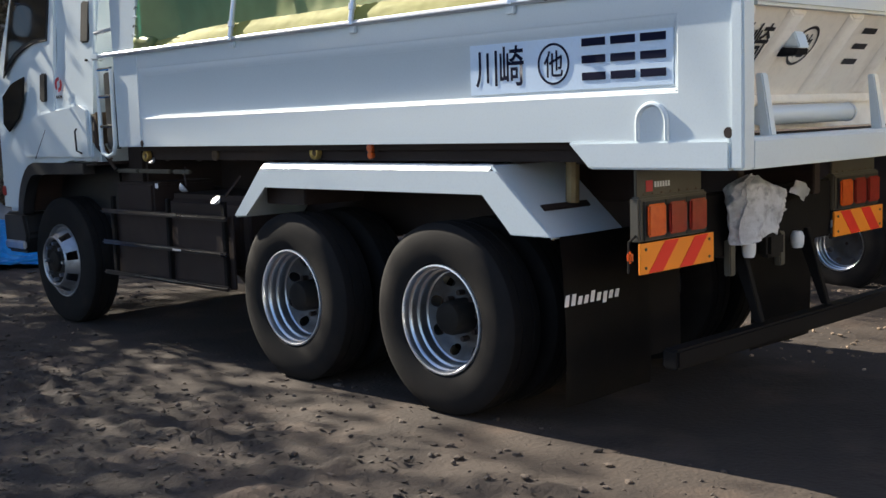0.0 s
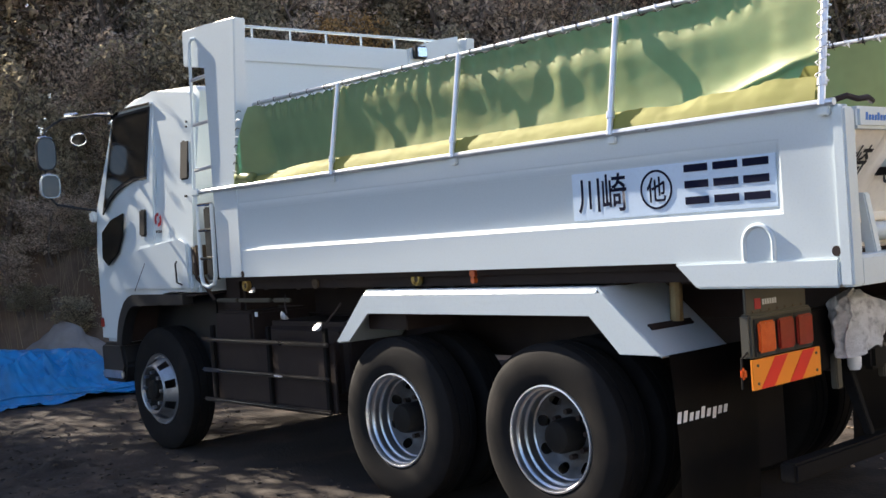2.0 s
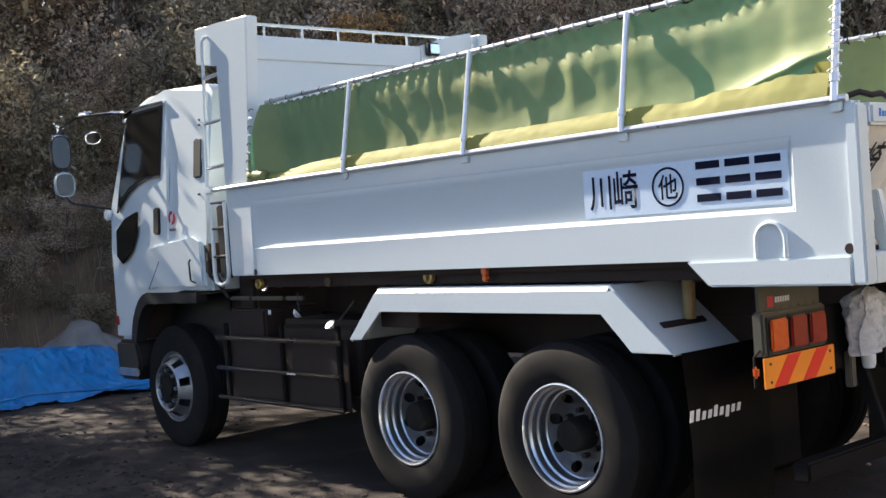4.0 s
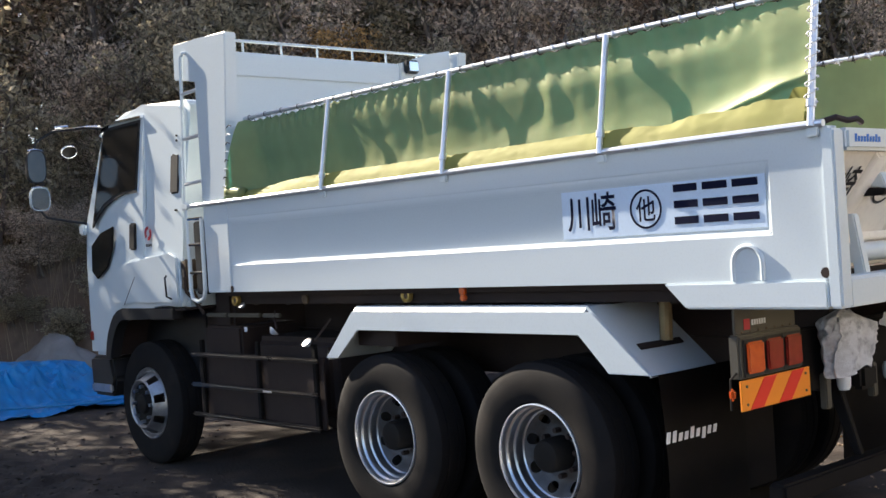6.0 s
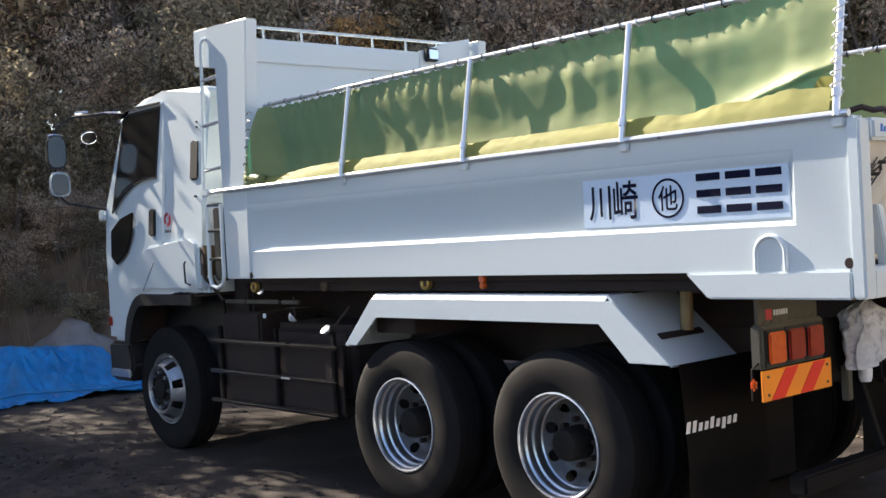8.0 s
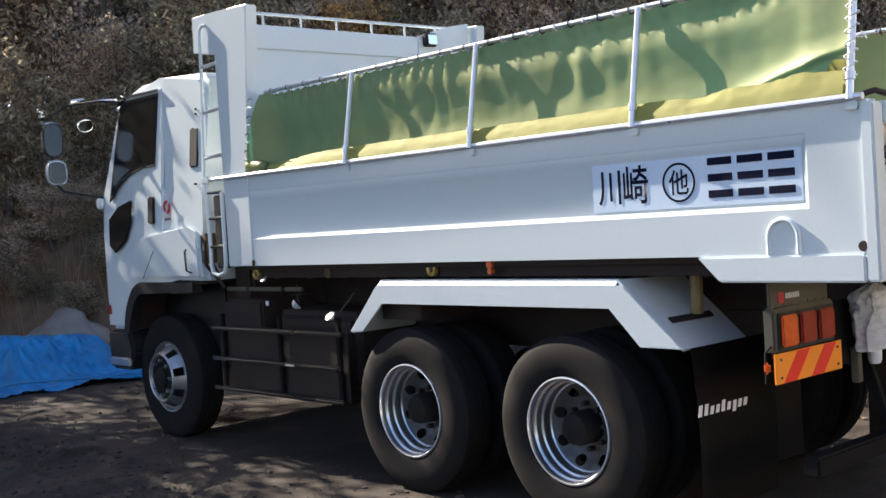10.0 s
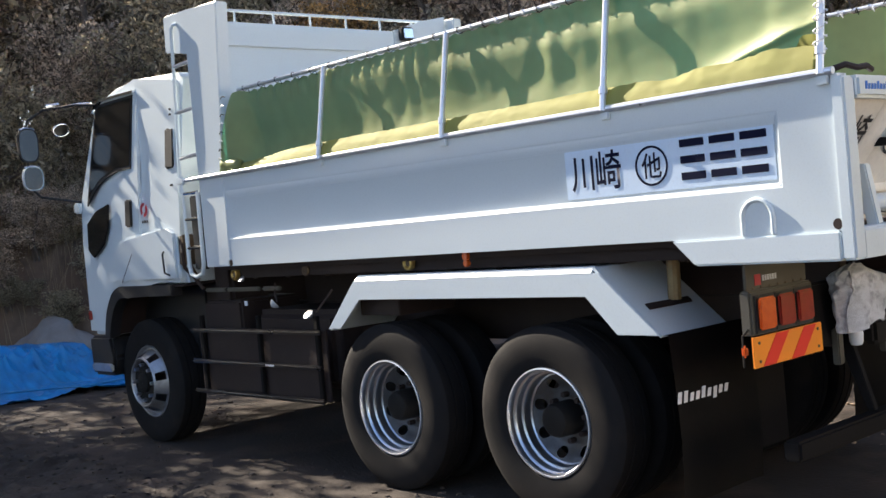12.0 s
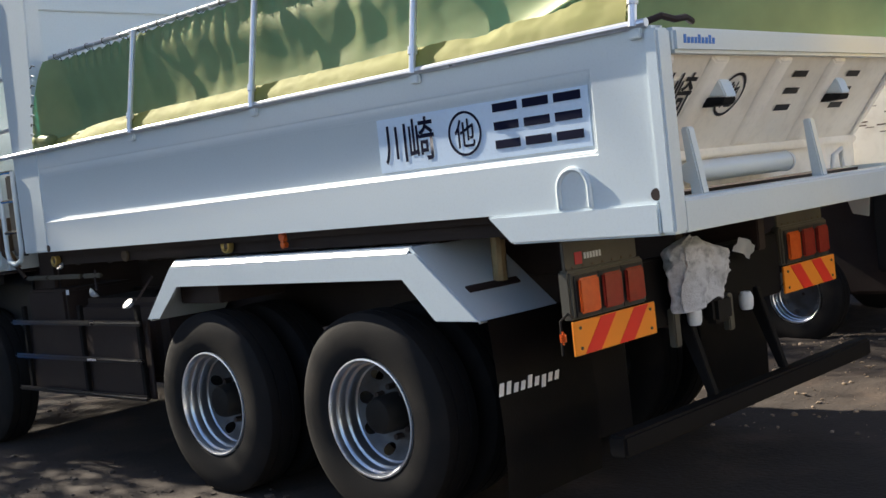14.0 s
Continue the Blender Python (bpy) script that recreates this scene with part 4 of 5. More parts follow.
part("arch_lining", prism([(-7.022, 0.925), (-6.952, 1.135), (-6.855, 1.277), (-6.718, 1.331), (-5.63, 1.351), (-5.63, 1.335), (-6.71, 1.312), (-6.84, 1.262), (-6.93, 1.128), (-6.995, 0.925)], 0.03, WIDE - 0.03), BLACK, truck)
part("cab_floor", box(-7.0, -5.65, 0.38, WIDE - 0.38, 0.95, 1.34, 0.02), BLACK, truck)
part("arch_liner", box(-7.0, -5.9, 0.36, 0.378, 0.70, 1.30, 0.0), PLASTIC, truck)
part("air_intake", box(-5.56, -5.30, 0.25, 0.6, 1.15, 2.10, 0.03), BLACK, truck)
part("ladder_box", box(-5.415, -5.27, 0.018, 0.07, 1.46, 2.03, 0.010), PLASTIC, truck, "narrow black box behind the ladder")
part("cab_lock", box(-5.66, -5.56, 0.02, 0.12, 1.50, 1.74, 0.01), BROWN, truck, "rusty brown cab lock")
part("hose", tube([(-5.62, 0.03, 1.70), (-5.56, 0.0, 1.60), (-5.58, 0.02, 1.48), (-5.55, 0.08, 1.40), (-5.50, 0.12, 1.30)], 0.016, 8), BLACK, truck)
part("hose", tube([(-5.54, 0.05, 1.66), (-5.50, 0.02, 1.52), (-5.52, 0.1, 1.38)], 0.012, 8), BROWN, truck)
part("grab_handle", tube([(-5.80, -0.03, 1.62), (-5.80, -0.045, 1.60), (-5.79, -0.045, 1.45), (-5.74, -0.03, 1.43)], 0.008, 6), PLASTIC, truck)

# mirrors on arms ahead of the door
def mirror_head(x0, x1, y0, y1, z0, z1, power=3.2, lean_back=0.0):
    """A mirror shell with softly rounded outline; its open face looks to the rear."""
    ym, zm, bm, rings = (y0 + y1) / 2, (z0 + z1) / 2, bmesh.new(), []
    for x, k in ((x0, 0.55), (x0 + 0.25 * (x1 - x0), 0.90), (x0 + 0.6 * (x1 - x0), 1.0), (x1, 1.0), (x1 - 0.008, 0.92)):
        ring = []
        for q in np.linspace(0, 2 * math.pi, 32, endpoint=False):
            c, s = math.cos(q), math.sin(q)
            r = (abs(c) ** power + abs(s) ** power) ** (-1 / power)
            dz = (z1 - z0) / 2 * k * r * s
            ring.append(bm.verts.new((x + lean_back * dz, ym + (y1 - y0) / 2 * k * r * c, zm + dz)))
        rings.append(ring)
    for one, two in zip(rings, rings[1:]):
        for i in range(32):
            bm.faces.new((one[i], one[(i + 1) % 32], two[(i + 1) % 32], two[i]))
    bm.faces.new(rings[0])
    glass = bmesh.new()
    glass.faces.new([glass.verts.new(v.co + Vector((0.003, 0, 0))) for v in rings[-1]])
    bm.faces.new(rings[-1])
    return bm, glass


for far in (False, True):
    def put(bm):
        return flipped(bm) if far else bm
    arm = part("mirror_arm", put(tube([(-7.05, 0.17, 2.955), (-7.30, 0.05, 2.99), (-7.60, -0.12, 2.985), (-7.68, -0.24, 2.90), (-7.68, -0.27, 2.84), (-7.69, -0.27, 2.30), (-7.64, -0.20, 2.20), (-7.36, 0.05, 2.12)], 0.011, 8)), PLASTIC, cab, "black mirror arm")
    bright = part("arm_cover", put(tube([(-7.60, -0.10, 3.018), (-7.60, 0.03, 3.035)], 0.016, 8)), CHROME, arm, "bright chrome arm cover")
    part("arm_cover", put(tube([(-7.42, 0.0, 2.985), (-7.30, 0.09, 2.995), (-7.18, 0.14, 2.985)], 0.018, 8)), CHROME, arm)
    for name_label, size, shell_mat in (("tall black-backed door mirror", (-7.70, -7.60, -0.372, -0.195, 2.515, 2.82), PLASTIC), ("wide-angle mirror in a white shell", (-7.70, -7.60, -0.355, -0.175, 2.262, 2.478), WHITE)):
        shell_bm, glass_bm = mirror_head(*size)
        body = part("mirror", put(shell_bm), shell_mat, truck, name_label, smooth=60)
        part("mirror_glass", put(glass_bm), MIRROR, body)
        x0, x1, a, b, lo, hi = size
        # chrome bar along the shell's top, added as its bright highlight
        part("mirror_highlight", put(tube([(x1 - 0.03, a + 0.02, hi - 0.012), (x1 - 0.03, (a + b) / 2, hi + 0.002), (x1 - 0.03, b - 0.02, hi - 0.012)], 0.012, 8)), CHROME, body)
    shell_bm, glass_bm = mirror_head(-7.66, -7.58, -0.055, 0.095, 2.745, 2.85, 2.2, 0.5)
    fr = part("mirror", put(shell_bm), BAR, truck, "small oval front mirror with a bright rim", smooth=60)
    part("mirror_rim", put(tube([(-7.58 + 0.026 * math.sin(q), 0.02 + 0.075 * math.cos(q), 2.798 + 0.052 * math.sin(q)) for q in np.linspace(0, 6.283, 24, endpoint=False)], 0.007, 6, closed=True)), CHROME, fr)
    part("mirror_glass", put(glass_bm), GLASS, fr)
    part("mirror_bracket", put(box(-7.46, -7.36, 0.01, 0.06, 2.02, 2.12, 0.015)), WHITE, cab)


# ---- green side sheets laced to the pipe frames ----
def side_sheet(far):
    s = -1 if far else 1
    y0 = WIDE if far else 0.0

    def place(u, v):
        left = -4.88 + 0.16 * v
        x = left + (-0.075 - left) * u
        z = 2.162 + (2.742 - 2.162) * v
        pull = 0.014 * abs(math.sin(x * 30.2)) * smoothstep(0.85, 1.0, v)
        # the cloth sags low between rail and hem, deepest towards the cab
        sag = (0.0685 + 0.0126 * (-0.75 - x)) * smoothstep(-0.01, 0.14, v) * (1 - smoothstep(0.2, 0.92, v))
        sag *= (0.25 if far else 1) * (1 - 0.75 * smoothstep(-0.55, -0.15, x))
        # hung slack behind the top rail, tight at the rear post
        slack = 0.019 * smoothstep(0.62, 0.86, v) * (1 - smoothstep(0.86, 1.0, v)) * (1 - smoothstep(-0.80, -0.25, x)) * (0.10 + 0.90 * smoothstep(-3.0, -2.3, x))
        slack += 0.005 * math.sin(x * 60.4) * smoothstep(0.74, 0.90, v) * (1 - smoothstep(0.90, 1.0, v)) * (1 - smoothstep(-0.6, -0.2, x))
        slack *= 0 if far else 1
        lively = 1.15 - 0.65 * smoothstep(-1.7, -1.0, x)
        fold = 0.0046 * math.sin(x * 27 + 3.2 * wave(x * 1.7, v * 0.9, 2)) * (0.45 + wave(x * 2.2, 5, 1)) * smoothstep(0.05, 0.5, v) * lively
        fold += 0.0018 * math.sin(x * 49 + 4.0 * wave(x * 2.6, v * 0.7, 8)) * (0.4 + wave(x * 3.1, 2, 6)) * smoothstep(0.1, 0.6, v) * lively
        # deep upright pleat that runs down into the sag
        for at, run, deep, broad in ((-1.76, 0.30, 0.0045, 0.035), (-2.70, 0.14, 0.0025, 0.03), (-2.92, 0.10, 0.0025, 0.03), (-2.10, 0.05, 0.002, 0.03), (-1.45, 0.20, 0.0015, 0.03)):
            d = (x - at - run * (v - 0.8)) / broad
            fold += deep * (math.tanh(d) - math.tanh((d - 3.2) / 2.4)) * smoothstep(0.12, 0.35, v) * (1 - smoothstep(0.8, 0.97, v))
        # slanting overlap where the rear corner is drawn up to the post
        line = 0.09 + 0.27 * (x + 0.78) / 0.66 + 0.03 * wave(x * 6, 2, 4)
        near = 0 if far else smoothstep(-0.84, -0.55, x)
        over = v - line
        fold -= 0.024 * near * (math.exp(-max(over, 0) / 0.10) if over > 0 else 1 - smoothstep(0.0, 0.05, -over)) * smoothstep(0.0, 0.10, v)
        crease = 0.005 * wave(x * 3.1, z * 5, 7) + 0.0016 * wave(x * 9, z * 15, 4)
        crease += 0.008 * wave(x * 1.6 + z * 2, z * 2.5, 9) * smoothstep(0.90, 0.97, u)
        front = 0.082 * (1 - smoothstep(-4.3, -3.0, x)) * (1 - 0.5 * v) * smoothstep(-4.90, -4.62, x)
        y = 0.010 + 0.100 * v + sag + slack + fold * (1 - front * 11) + crease + front
        if v == 0:
            y = 0.012
        # the front edge is laced over the outside of the guard wing
        held = smoothstep(-4.82, -4.60, x)
        y = y * held - 0.014 * (1 - held)
        return (x, y0 + s * y, z - pull)

    ob = part("side_sheet", sheet(420, 52, place), GREEN, None, smooth=180)
    tagged(ob, "green translucent tarpaulin laced to a pipe frame along the truck bed", "tarpaulin", "side sheets of the truck bed")

    def hem_place(u, v):
        x = -4.74 + 4.64 * u
        front = 1 - smoothstep(-4.6, -3.9, x)
        lift = (1 - 0.45 * front) * 0.086 + 0.012 * wave(x * 1.9, 1, 0) + 0.025 * smoothstep(-0.9, -0.4, x) + 0.02 * wave(x * 5, 3, 0) * smoothstep(-1.3, -0.8, x)
        y = -0.014 + 0.030 * front + 0.036 * v - 0.003 * math.sin(v * 3.1) + 0.003 * wave(x * 7, v * 1.5, 3) * (0.3 + v) + 0.0015 * wave(x * 22, v * 3, 8)
        return (x, y0 + s * y, 2.168 + lift * v * (1 - 0.1 * abs(wave(x * 14, v * 2, 1))))

    if far:
        return ob
    part("turned_up_hem", sheet(300, 9, hem_place), HEM, ob, "pale yellow turned-up hem", smooth=180)
    # gathered corners where the cloth is tied down
    for x, wide in ((-0.13, 0.12),):
        def gather(u, v, x=x, wide=wide):
            fan = (u - 0.5) * wide * (0.35 + 1.0 * v)
            return (x + fan, y0 + s * (0.012 + 0.035 * math.sin(v * 2.6) + 0.018 * math.sin(u * 10 + 1) * v), 2.172 + 0.15 * v - 0.05 * v * (2 * u - 1) ** 2)
        part("gathered_corner", sheet(20, 8, gather), HEM, ob, smooth=180)
    bm = tube([(-4.86 + 0.035 * k, y0 + s * (0.022 + 0.006 * math.sin(k)), 2.222 - 0.004 * k) for k in range(7)], 0.050, 12, taper=0.040)
    for v in bm.verts:
        v.co.z += 0.010 * wave(*(v.co * 16))
    part("rolled_corner", bm, GREEN, ob, smooth=180)
    return ob


side_sheet(False)
side_sheet(True)

# ---- rag over the tow hitch, tag ----
def rag_fold(u, v):
    """Cloth draped over the hitch: pleats run down from the gathered top, the lower hem hangs unevenly."""
    q = 2 * math.pi * u
    c, n = math.cos(q), math.sin(q)
    r = (abs(c) ** 3 + abs(n) ** 3) ** (-1 / 3)
    drop = 0.26 * v + (0.035 * wave(c * 2, n * 2, 4) + 0.05 * (1 - c) / 2) * smoothstep(0.6, 1, v)
    pleat = 0.022 * math.sin(q * 7 + 2.5 * wave(u * 3, v * 1.6, 2)) * (0.3 + v) + 0.014 * wave(c * 4, n * 4, v * 7) + 0.012 * abs(wave(c * 9, n * 9, v * 11))
    full = smoothstep(-0.1, 0.16, v) * (1 - 0.24 * smoothstep(0.45, 1.0, v))
    return (-0.44 + (0.085 * r * n + pleat) * full, 0.885 - 0.03 * v + (0.185 * r * c + pleat) * full, 1.252 - drop - 0.03 * r * c * (1 - v) + 0.01 * wave(c * 3, n * 3, 9))


bm = sheet(140, 46, rag_fold)
bmesh.ops.remove_doubles(bm, verts=bm.verts[:], dist=0.0004)
tagged(part("rag", bm, RAG, None, smooth=180), "crumpled grey-white rag wrapped over the tow hitch", "rag")
bm = sheet(6, 4, lambda u, v: (-0.46 + 0.02 * math.sin(5 * u), 1.235 + 0.19 * u + 0.07 * v, 1.165 + 0.055 * v - 0.06 * u + 0.01 * math.sin(7 * v)))
bmesh.ops.solidify(bm, geom=bm.faces[:], thickness=0.004)
tagged(part("plastic_scrap", bm, WHITE_PRINT, None), "torn scrap of white plastic hanging under the bed", "plastic scrap")

# ---- ground ----
def ground_z(x, y):
    flat = 1 - smoothstep(0.0, 0.5, max(-0.15 - y, y - 2.6, x - 0.1, -8.0 - x))
    far = max(abs(x + 3), abs(y)) 
    lane = (1 - smoothstep(-0.7, -0.25, y)) * smoothstep(-3.6, -3.0, y)
    h = 0.055 * max(wave(x * 5.5, y * 6.5, 21), 0) * lane * (0.5 + wave(x * 1.3, y * 1.3, 8)) * 2 + 0.026 * abs(wave(x * 11, y * 12, 6)) * lane if far < 9 and lane else 0.0
    h += 0.030 * wave(x * 0.7, y * 0.7, 1) + 0.016 * wave(x * 2.3, y * 2.3, 2) + 0.006 * wave(x * 7, y * 7, 3)
    if far < 9:
        h += 0.022 * abs(wave(x * 2.2 + y, y * 5, 9)) + 0.012 * wave(x * 6, y * 9, 12) + 0.006 * wave(x * 17, y * 17, 5)
    h += 0.05 * smoothstep(2.6, 3.2, y) * (0.5 + wave(x * 1.1, y * 0.9, 4))
    return h * (1 - 0.93 * flat) - 0.012 + 0.012 * flat


def axis_steps(lo, hi, fine, reach=420, grow=1.22):
    mid = list(np.arange(lo, hi, fine))
    out, step, a, b = [], fine, lo, mid[-1]
    left, right = [], []
    while a > -reach:
        step *= grow
        a, b = a - step, b + step
        left.append(a), right.append(b)
    return left[::-1] + mid + right


gx, gy = axis_steps(-10.0, 3.0, 0.04), axis_steps(-3.6, 6.0, 0.04)
verts = [(x, y, ground_z(x, y)) for x in gx for y in gy]
ny = len(gy)
faces = [(i * ny + j, (i + 1) * ny + j, (i + 1) * ny + j + 1, i * ny + j + 1) for i in range(len(gx) - 1) for j in range(ny - 1)]
me = bpy.data.meshes.new("ground")
me.from_pydata(verts, [], faces)
me.materials.append(SOIL)
me.shade_smooth()
tagged(new("ground", me), "dark packed dirt yard with ruts and loose stones", "ground", kind="structure")

rs = np.random.RandomState(5)


def scatter(name, count, area, sizes, mat, label, category):
    base = bmesh.new()
    bmesh.ops.create_icosphere(base, subdivisions=1, radius=1.0)
    bv, bf = np.array([v.co[:] for v in base.verts]), np.array([[v.index for v in f.verts] for f in base.faces])
    base.free()
    vs, fs = [], []
    for k in range(count):
        x, y = rs.uniform(area[0], area[1]), rs.uniform(area[2], area[3])
        r = sizes[0] + (sizes[1] - sizes[0]) * rs.rand() ** 4
        a = rs.uniform(0, 6.28)
        v = bv * (1 + 0.35 * rs.uniform(-1, 1, (len(bv), 1))) * np.array((1, rs.uniform(0.6, 1), rs.uniform(0.35, 0.7))) * r
        v = np.stack([v[:, 0] * math.cos(a) - v[:, 1] * math.sin(a) + x, v[:, 0] * math.sin(a) + v[:, 1] * math.cos(a) + y, v[:, 2] + ground_z(x, y) + 0.25 * r], 1)
        fs.append(bf + len(bv) * k)
        vs.append(v)
    m = bpy.data.meshes.new(name)
    m.from_pydata(np.concatenate(vs).tolist(), [], np.concatenate(fs).tolist())
    m.materials.append(mat)
    tagged(new(name, m), label, category, kind="stuff")


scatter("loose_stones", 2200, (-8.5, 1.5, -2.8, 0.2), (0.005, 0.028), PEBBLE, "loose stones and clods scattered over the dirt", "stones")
# pale set behind the truck, with sunlight put into its colour
scatter("loose_stones", 1800, (-4.0, 2.6, 2.3, 6.0), (0.004, 0.030), LIT_CLODS, "loose dry stones and clods, coloured pale as sunlit", "stones")
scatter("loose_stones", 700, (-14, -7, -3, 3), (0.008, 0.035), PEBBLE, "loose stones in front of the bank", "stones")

# fallen leaves and bits of litter on the shaded lane
lv, lf = [], []
for k in range(3600):
    x, y = rs.uniform(-9, 2.5), -0.55 - 2.6 * rs.rand() ** 0.8
    z = ground_z(x, y) + 0.004
    a, n, w = rs.uniform(0, 6.28), rs.uniform(0.012, 0.036), rs.uniform(0.005, 0.014)
    c, s = math.cos(a), math.sin(a)
    i = len(lv)
    lv += [(x - n * c, y - n * s, z), (x - w * s, y + w * c, z + rs.uniform(0, 0.014)), (x + n * c, y + n * s, z + rs.uniform(0, 0.012)), (x + w * s, y - w * c, z + rs.uniform(0, 0.006))]
    lf += [(i, i + 1, i + 2), (i, i + 2, i + 3)]
me = bpy.data.meshes.new("fallen_leaves")
me.from_pydata(lv, [], lf)
me.materials.append(LITTER)
tagged(new("fallen_leaves", me), "dark fallen leaves and litter on the dirt", "leaf litter", kind="stuff")

# ---- blue sheet over a heap, grey mound ----
def heap(u, v):
    x, y = -12.9 + 2.25 * u, -3.2 + 5.40 * v
    ridge = smoothstep(0, 0.55, u) * (1 - smoothstep(0.60, 0.97, u)) * smoothstep(0, 0.12, v) * (1 - smoothstep(0.90, 1.0, v))
    top = 0.60 - 0.05 * (y - 0.5) + 0.05 * wave(y * 0.9, x * 0.6, 2)

    def drawn(turn, along, across, seed):
        """Long sharp creases that run in one direction."""
        c, n = math.cos(turn), math.sin(turn)
        p, q = c * y + n * x, c * x - n * y
        k = wave(p * along + 0.6 * wave(p, q, seed), q * across, seed)
        return (1 - min(1.0, abs(k) * 3.2)) ** 2
    slope = 0.06 + 0.94 * smoothstep(0.62, 0.78, u)
    fold = slope * (0.17 * drawn(0.5, 0.8, 2.4, 3) + 0.13 * drawn(-0.45, 1.0, 3.3, 11) + 0.08 * drawn(0.1, 1.5, 6.5, 5) + 0.05 * drawn(1.1, 3.0, 10.0, 8) + 0.12 * wave(x * 1.2, y * 0.8, 6) - 0.08)
    return (x + 0.22 * wave(y * 1.3, 1, 8) * u, y + 0.1 * wave(x * 2, y, 3), ground_z(x, y) + 0.015 + ridge * top + max(fold, -0.04) * (0.30 + ridge))


tarp = part("blue_tarpaulin", sheet(150, 300, heap), BLUE_TARP, None, smooth=50)
tagged(tarp, "crumpled bright blue plastic sheet over a low heap", "tarpaulin")
part("tie_rope", tube([(-10.5, -1.5, 0.14), (-10.42, -0.6, 0.10), (-10.6, 0.4, 0.16), (-10.45, 1.4, 0.1), (-10.9, 2.6, 0.06)], 0.014, 6), BLUE_TARP, tarp)
bm = bmesh.new()
bmesh.ops.create_icosphere(bm, subdivisions=4, radius=1.0)
for v in bm.verts:
    k = 1 + 0.22 * wave(*(v.co * 1.6)) + 0.08 * wave(*(v.co * 5))
    v.co = Vector((-13.2 + 0.62 * v.co.x * k, 2.18 + 0.60 * v.co.y * k * (1.15 - 0.75 * v.co.z), 0.22 + 0.59 * v.co.z * k))
tagged(part("earth_mound", bm, ROCK, None, smooth=60), "grey heap of earth behind the blue sheet", "earth heap")

# ---- wooded bank behind ----
BASE, ALONG, BACK = Vector((-13.4, 1.5, 0)), Vector((0.785, 0.62, 0)), Vector((-0.62, 0.785, 0))


def bank_z(a, s):
    rise = 1.9 * smoothstep(0, 1.6, s) + 0.62 * max(s - 1.0, 0)
    rise *= 0.8 + 0.45 * smoothstep(-2, 4, a)
    return min(rise, 4.4 + 5.0 * smoothstep(-2, 4, a)) + 0.35 * wave(a * 0.35, s * 0.4, 2) * smoothstep(0, 1, s) + 0.16 * wave(a * 1.3, s * 1.3, 5) * smoothstep(0, 0.6, s) + 0.05 * wave(a * 4, s * 4, 3)


def bank_at(a, s):
    p = BASE + ALONG * a + BACK * s
    return Vector((p.x, p.y, bank_z(a, s)))


bm = sheet(230, 70, lambda u, v: bank_at(-28 + 66 * u, -0.3 + 16 * v) + Vector((0, 0, -0.25 if v == 0 else 0)))
tagged(part("ground_bank", bm, BANK, None, smooth=180), "steep dark earth bank covered in leaf litter", "bank", kind="structure")


def limb(bm, start, way, length, r, steps, rnd, curl=0.25):
    pts = [Vector(start)]
    w = Vector(way).normalized()
    for _ in range(steps):
        w = (w + curl * Vector((rnd.uniform(-1, 1), rnd.uniform(-1, 1), rnd.uniform(-0.5, 0.8)))).normalized()
        pts.append(pts[-1] + w * length / steps)
    tube(pts, r, 6, bm, taper=r * 0.3)
    return pts


def leaf_mesh(name, spots, per, size, mat, rnd, droop=0.0):
    """Many small bent leaves round the given twigs."""
    vs, fs = [], []
    for p, spread in spots:
        for _ in range(per):
            c = np.array(p) + rnd.normal(0, spread, 3) * (1, 1, 0.8)
            f = rnd.normal(0, 1, 3)
            f /= np.linalg.norm(f)
            g = np.cross(f, rnd.normal(0, 1, 3))
            g /= np.linalg.norm(g)
            h = np.cross(f, g)
            k = size * rnd.uniform(0.6, 1.3)
            i = len(vs)
            vs += [tuple(c - f * k), tuple(c + g * k * 0.42 + h * k * 0.12), tuple(c + f * k), tuple(c - g * k * 0.42 + h * k * 0.12)]
            fs += [(i, i + 1, i + 2), (i, i + 2, i + 3)]
    m = bpy.data.meshes.new(name)
    m.from_pydata(vs, [], fs)
    m.materials.append(mat)
    return m


def tree(seed, height, leaf, label, category, bare=False, size=0.05):
    """A leaning stem, limbs and twigs, and a loose crown of separate leaves."""
    rnd, nr = random.Random(seed), np.random.RandomState(seed)
    ob = thing(category, (0, 0, 0), label, category, "trees and shrubs on the bank")
    bm = bmesh.new()
    stems = [limb(bm, (rnd.uniform(-0.15, 0.15), rnd.uniform(-0.15, 0.15), -0.2), (rnd.uniform(-0.3, 0.3), rnd.uniform(-0.3, 0.3), 1), height, 0.022 * height, 7, rnd, 0.16) for _ in range(1 if height > 2.6 else 3)]
    spots = []
    for stem in stems:
        for p in stem[2:]:
            for _ in range(3 if height > 2.6 else 2):
                q = rnd.uniform(0, 6.28)
                twig = limb(bm, p, (math.cos(q), math.sin(q), rnd.uniform(0.1, 0.9)), height * rnd.uniform(0.18, 0.36), 0.007 * height, 4, rnd, 0.35)
                spots += [(x, height * 0.055) for x in twig[2:]]
                for x in twig[2:4]:
                    q = rnd.uniform(0, 6.28)
                    sub = limb(bm, x, (math.cos(q), math.sin(q), rnd.uniform(-0.2, 0.8)), height * 0.14, 0.003 * height, 3, rnd, 0.4)
                    spots.append((sub[-1], height * 0.05))
    part("trunk", bm, BARK, ob, smooth=60)
    per = 9 if bare else (28 if height > 4 else 34)
    ob_leaf = part("crown", leaf_mesh("crown", spots, per, size, leaf, nr), None, ob)
    return ob


